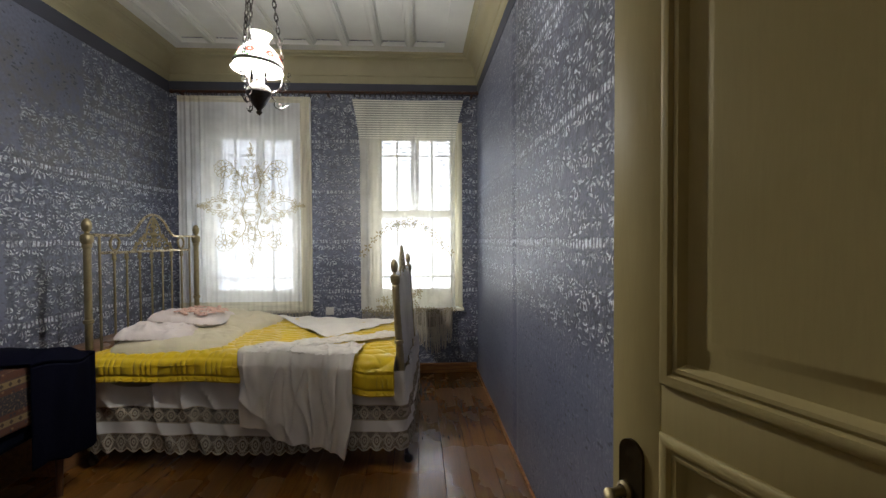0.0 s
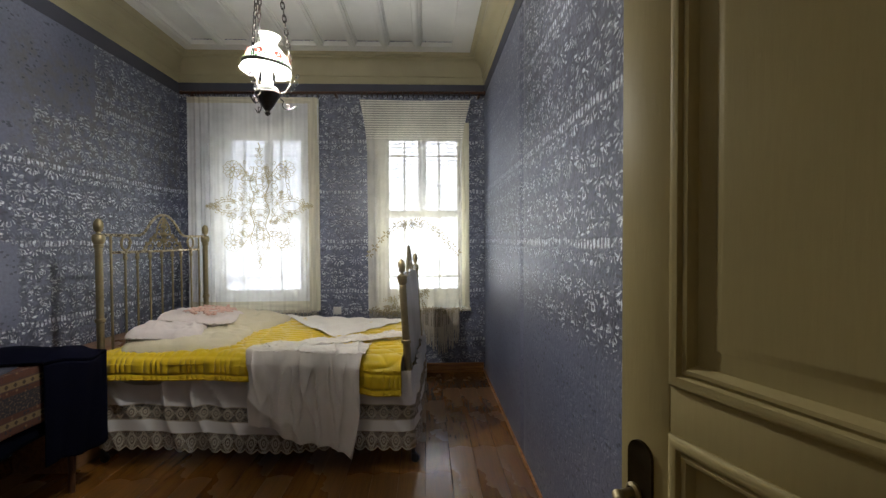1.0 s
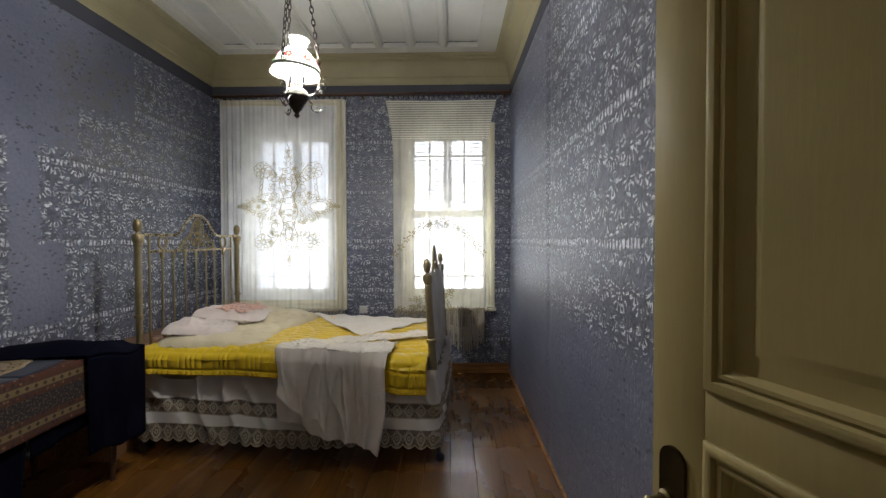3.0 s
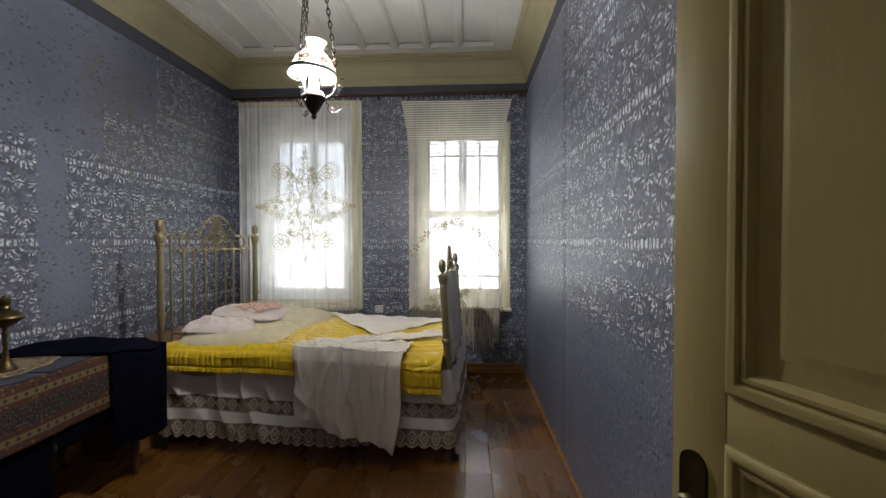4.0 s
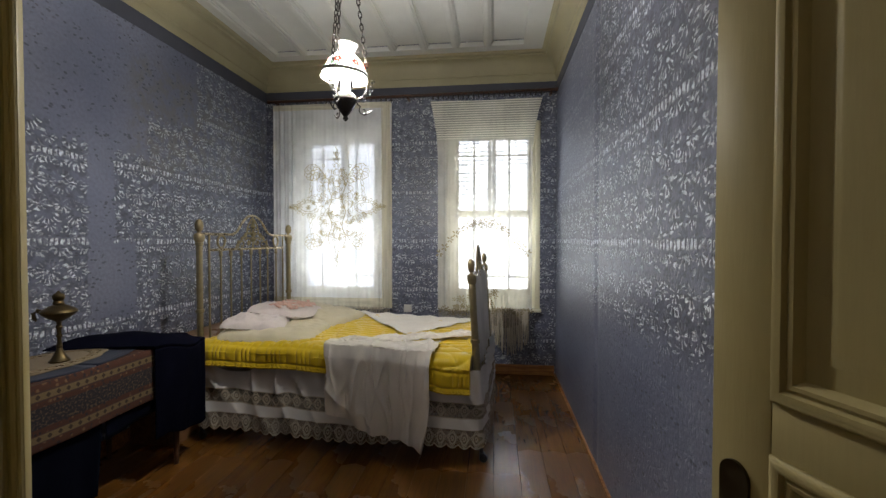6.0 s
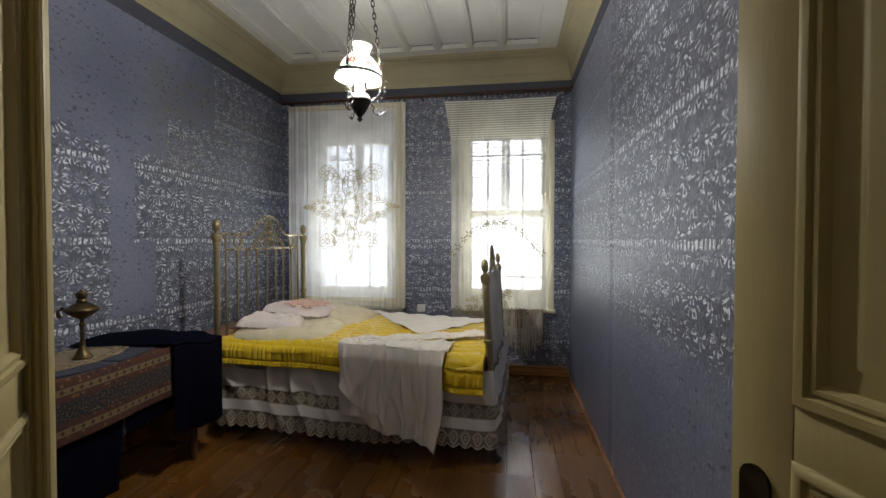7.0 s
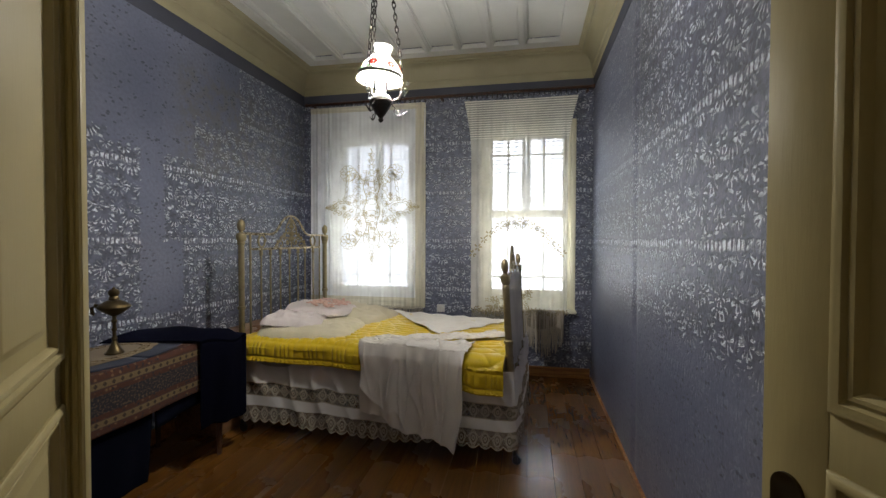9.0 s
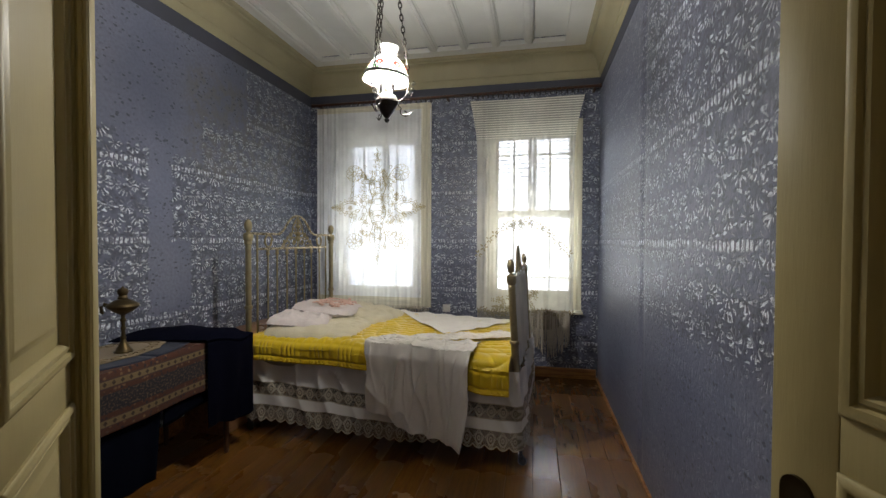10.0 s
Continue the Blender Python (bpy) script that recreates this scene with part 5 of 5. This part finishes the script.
single("pillow", pillow_shape(0.74, 0.64, 0.085, 0.030, 1.0, 0.006), PILLOW, "plump cream cotton pillow at the headboard", "pillow", "pillows", m=BED @ pose(0.44, 0.275, 0.714, 0, 2, 6))
single("pillow", pillow_shape(0.72, 0.68, 0.095, 0.028, 4.0, 0.005), PILLOW, "plump cream cotton pillow beside the window", "pillow", "pillows", m=BED @ pose(0.49, 0.86, 0.720, 0, 3, -6))
p1 = thing("pillow", "small white pillow with dark lace trim, lying flat", "pillow", "pillows", m=BED @ pose(0.29, 0.27, 0.782, -2, 4, 14))
part("cover", pillow_shape(0.46, 0.54, 0.066, 0.030, 7.0, 0.004), PILLOW_WHITE, p1)
trim = Shape()
for k in range(7):
    petal_flower(trim, -0.02 + 0.03 * math.sin(k), -0.20 + 0.033 * k, 0.022, 0.0, 5)
trim.v = [(0.175 + 0.02 * math.sin(v[2] * 40), v[2] - 0.02, 0.014 + v[1] + 0.25 * (v[0] + 0.02)) for v in trim.v]
part("lace_trim", trim, FRINGE, p1, "dark lace trim")
p2 = thing("pillow", "white pillow with pink ribbon embroidery", "pillow", "pillows", m=BED @ pose(0.33, 0.60, 0.826, -3, 6, 10))
part("cover", pillow_shape(0.52, 0.58, 0.062, 0.024, 11.0, 0.004), PILLOW_WHITE, p2)
rib = Shape()
rnd = random.Random(21)
for k in range(40):
    x0, y0, a = rnd.uniform(-0.06, 0.17), rnd.uniform(-0.22, 0.20), rnd.uniform(0, 6.28)

    def rib_fn(u, v, x0=x0, y0=y0, a=a):
        x = x0 + (u - 0.5) * 0.085 * math.cos(a) - (v - 0.5) * 0.026 * math.sin(a) + 0.008 * math.sin(6 * u)
        y = y0 + (u - 0.5) * 0.085 * math.sin(a) + (v - 0.5) * 0.026 * math.cos(a)
        e = max(0.0, (1 - min(1, abs(x / 0.26)) ** 4) * (1 - min(1, abs(y / 0.29)) ** 4)) ** 0.48
        return (x, y, 0.064 * e + 0.012 + 0.008 * math.sin(math.pi * v) * abs(math.sin(9 * u)))
    rib.grid(rib_fn, 10, 4)
rib.grid(lambda u, v: (0.10 + 0.03 * v, 0.16 + 0.02 * u, 0.03 + 0.055 * u + 0.01 * math.sin(3 * v)), 6, 5)
part("ribbon_embroidery", rib, PINK, p2, "salmon-pink ribbon work", thick=0.002)


# ---------------------------------------------------------------- chest behind the bed
chest = thing("low_chest", "low brown wooden chest against the wall behind the headboard", "chest")
part("body", Shape().box((X0 + 0.03, 2.72, 0.0), (-2.18, 4.44, 0.635), 0.006), CHEST_WOOD, chest)
part("lid", Shape().box((X0 + 0.02, 2.70, 0.636), (-2.155, 4.46, 0.66), 0.006), CHEST_WOOD, chest)


# ---------------------------------------------------------------- table with covers
TX0, TX1, TY0, TY1, TZ = -2.53, -1.99, 1.22, 2.56, 0.775
table = thing("side_table", "dark wooden side table under a woven cover", "table")
part("top", Shape().box((TX0, TY0, TZ - 0.025), (TX1, TY1, TZ), 0.004), LEG_WOOD, table)
part("apron", Shape().box((TX0 + 0.03, TY0 + 0.03, TZ - 0.12), (TX1 - 0.03, TY1 - 0.03, TZ - 0.026), 0.003), LEG_WOOD, table)
for x in (TX0 + 0.04, TX1 - 0.025):
    for y in (TY0 + 0.04, TY1 - 0.045):
        leg = Shape().tube([(x, y, 0.0), (x, y, 0.1), (x, y, 0.45), (x, y, TZ - 0.026)], [0.014, 0.017, 0.026, 0.028], 12)
        part("leg", leg, LEG_WOOD, table)


def table_drape(drop, lift, sway, y0=TY0, y1=TY1, seed=0.0, inset=0.10):
    """From a line on the top, over the front edge and down."""
    def fn(u, v):
        y = y0 + (y1 - y0) * u
        total = inset + drop
        d = v * total
        if d < inset:
            return (TX1 - inset + d, y, TZ + lift + 0.001 * math.sin(y * 40))
        h = d - inset
        k = 1 - math.exp(-h / 0.012)
        return (TX1 + (0.004 + lift) * k + sway * h * math.sin(y * 11 + seed) + 0.02 * h, y, TZ + lift - h + 0.004 * (1 - k))
    return fn


cover = thing("table_cover", "woven rust and navy carpet cover with cream stripes", "table cover")
part("front_drop", Shape().grid(table_drape(0.285, 0.006, 0.025, inset=0.05), 120, 40, lambda u, v: (u * 1.34, 0.335 * (1 - v))), CARPET, cover, thick=0.005)
part("top_cloth", Shape().grid(lambda u, v: (TX0 + 0.005 + (TX1 - TX0 - 0.057) * v, TY0 + (TY1 - TY0) * u, TZ + 0.0062), 20, 10, lambda u, v: (u * 1.34, 0.335 + 0.4 * (1 - v))), CARPET, cover, thick=0.005)
under = thing("under_cloth", "deep blue cloth hanging below the woven cover", "cloth")
part("long_drop", Shape().grid(lambda u, v: (TX1 - 0.012 + 0.012 * math.sin(u * 19) * v, TY0 + 0.02 + (0.76 - 0.05 * v) * u, TZ - 0.12 - 0.50 * v + 0.03 * math.sin(u * 5) * v), 60, 30), DEEP_BLUE, under, thick=0.002)
part("short_drop", Shape().grid(lambda u, v: (TX1 - 0.010 + 0.006 * math.sin(u * 14) * v, TY0 + 0.78 + 0.54 * u, TZ - 0.12 - (0.27 - 0.05 * u) * v), 40, 12), DEEP_BLUE, under, thick=0.002)


def mat_fn(u, v):
    a, r = 2 * math.pi * u, v
    return (-2.255 + 0.25 * r * math.cos(a) * (1 + 0.04 * math.cos(3 * a)), 1.95 + 0.47 * r * math.sin(a), TZ + 0.0125 + 0.002 * math.sin(5 * a) * r)


single("table_mat", Shape().grid(mat_fn, 60, 10), BLUE, "faded blue oval mat on the woven cover", "table mat", thick=0.004)
dl = Shape().grid(lambda u, v: (-2.29 + 0.185 * v * math.cos(2 * math.pi * u) * (1 + 0.03 * math.cos(24 * math.pi * u)), 1.93 + 0.33 * v * math.sin(2 * math.pi * u) * (1 + 0.03 * math.cos(24 * math.pi * u)), TZ + 0.019), 96, 8)
for k in range(24):
    a = 2 * math.pi * k / 24
    dl.tube([(-2.29 + 0.15 * math.cos(a) + 0.022 * math.cos(b), 1.93 + 0.27 * math.sin(a) + 0.03 * math.sin(b), TZ + 0.022) for b in (0, 1.05, 2.1, 3.14, 4.2, 5.24)], 0.003, 4, True)
single("doily", dl, DOILY, "tan crocheted doily under the brass burner", "doily", thick=0.003)

burner = thing("incense_burner", "tarnished brass incense burner on a turned foot", "burner", m=pose(-2.225, 1.97, TZ + 0.0225) @ Matrix.Diagonal((0.80, 0.80, 1.0, 1.0)))
part("foot", Shape().lathe([(0.0, 0.0), (0.056, 0.0), (0.057, 0.006), (0.048, 0.012), (0.040, 0.022), (0.028, 0.040), (0.018, 0.058), (0.014, 0.07)], seg=28), DULL_BRASS, burner)
part("stem", Shape().lathe([(0.013, 0.068), (0.018, 0.078), (0.012, 0.092), (0.011, 0.12), (0.017, 0.130), (0.011, 0.142), (0.012, 0.165), (0.019, 0.176), (0.012, 0.188), (0.014, 0.205)], seg=22), DULL_BRASS, burner)
part("bowl", Shape().lathe([(0.014, 0.204), (0.030, 0.212), (0.060, 0.226), (0.090, 0.246), (0.097, 0.254), (0.094, 0.262), (0.080, 0.270), (0.055, 0.282), (0.030, 0.292), (0.0, 0.294)], seg=36), DULL_BRASS, burner)
part("cap", Shape().lathe([(0.029, 0.290), (0.031, 0.300), (0.024, 0.312), (0.031, 0.322), (0.033, 0.334), (0.027, 0.346), (0.012, 0.352), (0.006, 0.360), (0.0, 0.362)], seg=24), DULL_BRASS, burner)
spout = Shape().tube([(-0.08, -0.035, 0.255), (-0.105, -0.046, 0.262), (-0.122, -0.054, 0.250), (-0.120, -0.052, 0.224), (-0.108, -0.047, 0.212)], [0.012, 0.011, 0.010, 0.011, 0.006], 10)
part("curled_handle", spout, DULL_BRASS, burner)


def shawl_fn(u, v):
    """Black cloth: a long fold over the table's far end that spills down the front corner."""
    across = v * 0.92
    y = 2.28 + 0.335 * u
    x_top0 = TX0 + 0.03
    run = TX1 + 0.03 - x_top0
    bulge = 0.055 * math.sin(math.pi * min(1, u * 1.1)) * math.exp(-((across - run) / 0.25) ** 2)
    if across < run:
        x = x_top0 + across
        z = TZ + 0.028 + 0.030 * math.sin(math.pi * u) + 0.012 * math.sin(x * 14 + u * 3) * u + bulge * 0.3
        if y > TY1:
            z -= 0.02 * (y - TY1) / 0.05
        return (x, y - 0.16 * (1 - across / run) ** 1.5 * (1 - u), z)
    h = (across - run) * 1.42
    return (TX1 + 0.034 + bulge + 0.05 * u * u + 0.012 * math.sin(u * 16) * (h * 2), y + 0.03 * u, TZ + 0.028 + 0.03 * math.sin(math.pi * u) - h - 0.03 * (1 - math.cos(u * 5)))


shawl = thing("dark_shawl", "black velvet shawl thrown over the table's end", "shawl")
part("flat_fold", Shape().grid(lambda u, v: shawl_fn(u, v * 0.60), 50, 50), NAVY, shawl, thick=0.006)
part("hanging_end", Shape().grid(lambda u, v: shawl_fn(u, 0.60 + 0.40 * v), 50, 40), NAVY, shawl, thick=0.006)


# ---------------------------------------------------------------- floor boards, last
slab = structure("floor", Shape().box((-2.9, -2.9, -0.2), (0.95, Y1 + 0.36, -0.031)), DARK_WOOD, "varnished orange-brown pine plank floor")
PW = (X1 - X0) / 20


def plank_mesh(length):
    bm = bmesh.new()
    bmesh.ops.create_cube(bm, size=1)
    for v in bm.verts:
        v.co = (v.co.x * (PW - 0.0015), v.co.y * (length - 0.002), v.co.z * 0.03 - 0.015)
    top = [e for e in bm.edges if all(v.co.z > -0.01 for v in e.verts)]
    bmesh.ops.bevel(bm, geom=top, offset=0.0012, segments=1, affect="EDGES")
    me = bpy.data.meshes.new("floor_plank")
    bm.to_mesh(me)
    bm.free()
    me.materials.append(PLANK)
    return me


LENGTHS = [4.06, 4.68, 3.42]
meshes = {}
rnd = random.Random(3)
for i in range(20):
    x = X0 + PW * (i + 0.5)
    y = -2.75
    while y < Y1 - 0.01:
        ln = min(rnd.choice(LENGTHS), Y1 - y)
        if Y1 - (y + ln) < 0.5:
            ln = Y1 - y
        ln = round(ln, 2)
        if ln not in meshes:
            meshes[ln] = plank_mesh(ln)
        p = new("floor_plank", meshes[ln])
        p.parent = slab
        p.location = (x, y + ln / 2, 0)
        y += ln
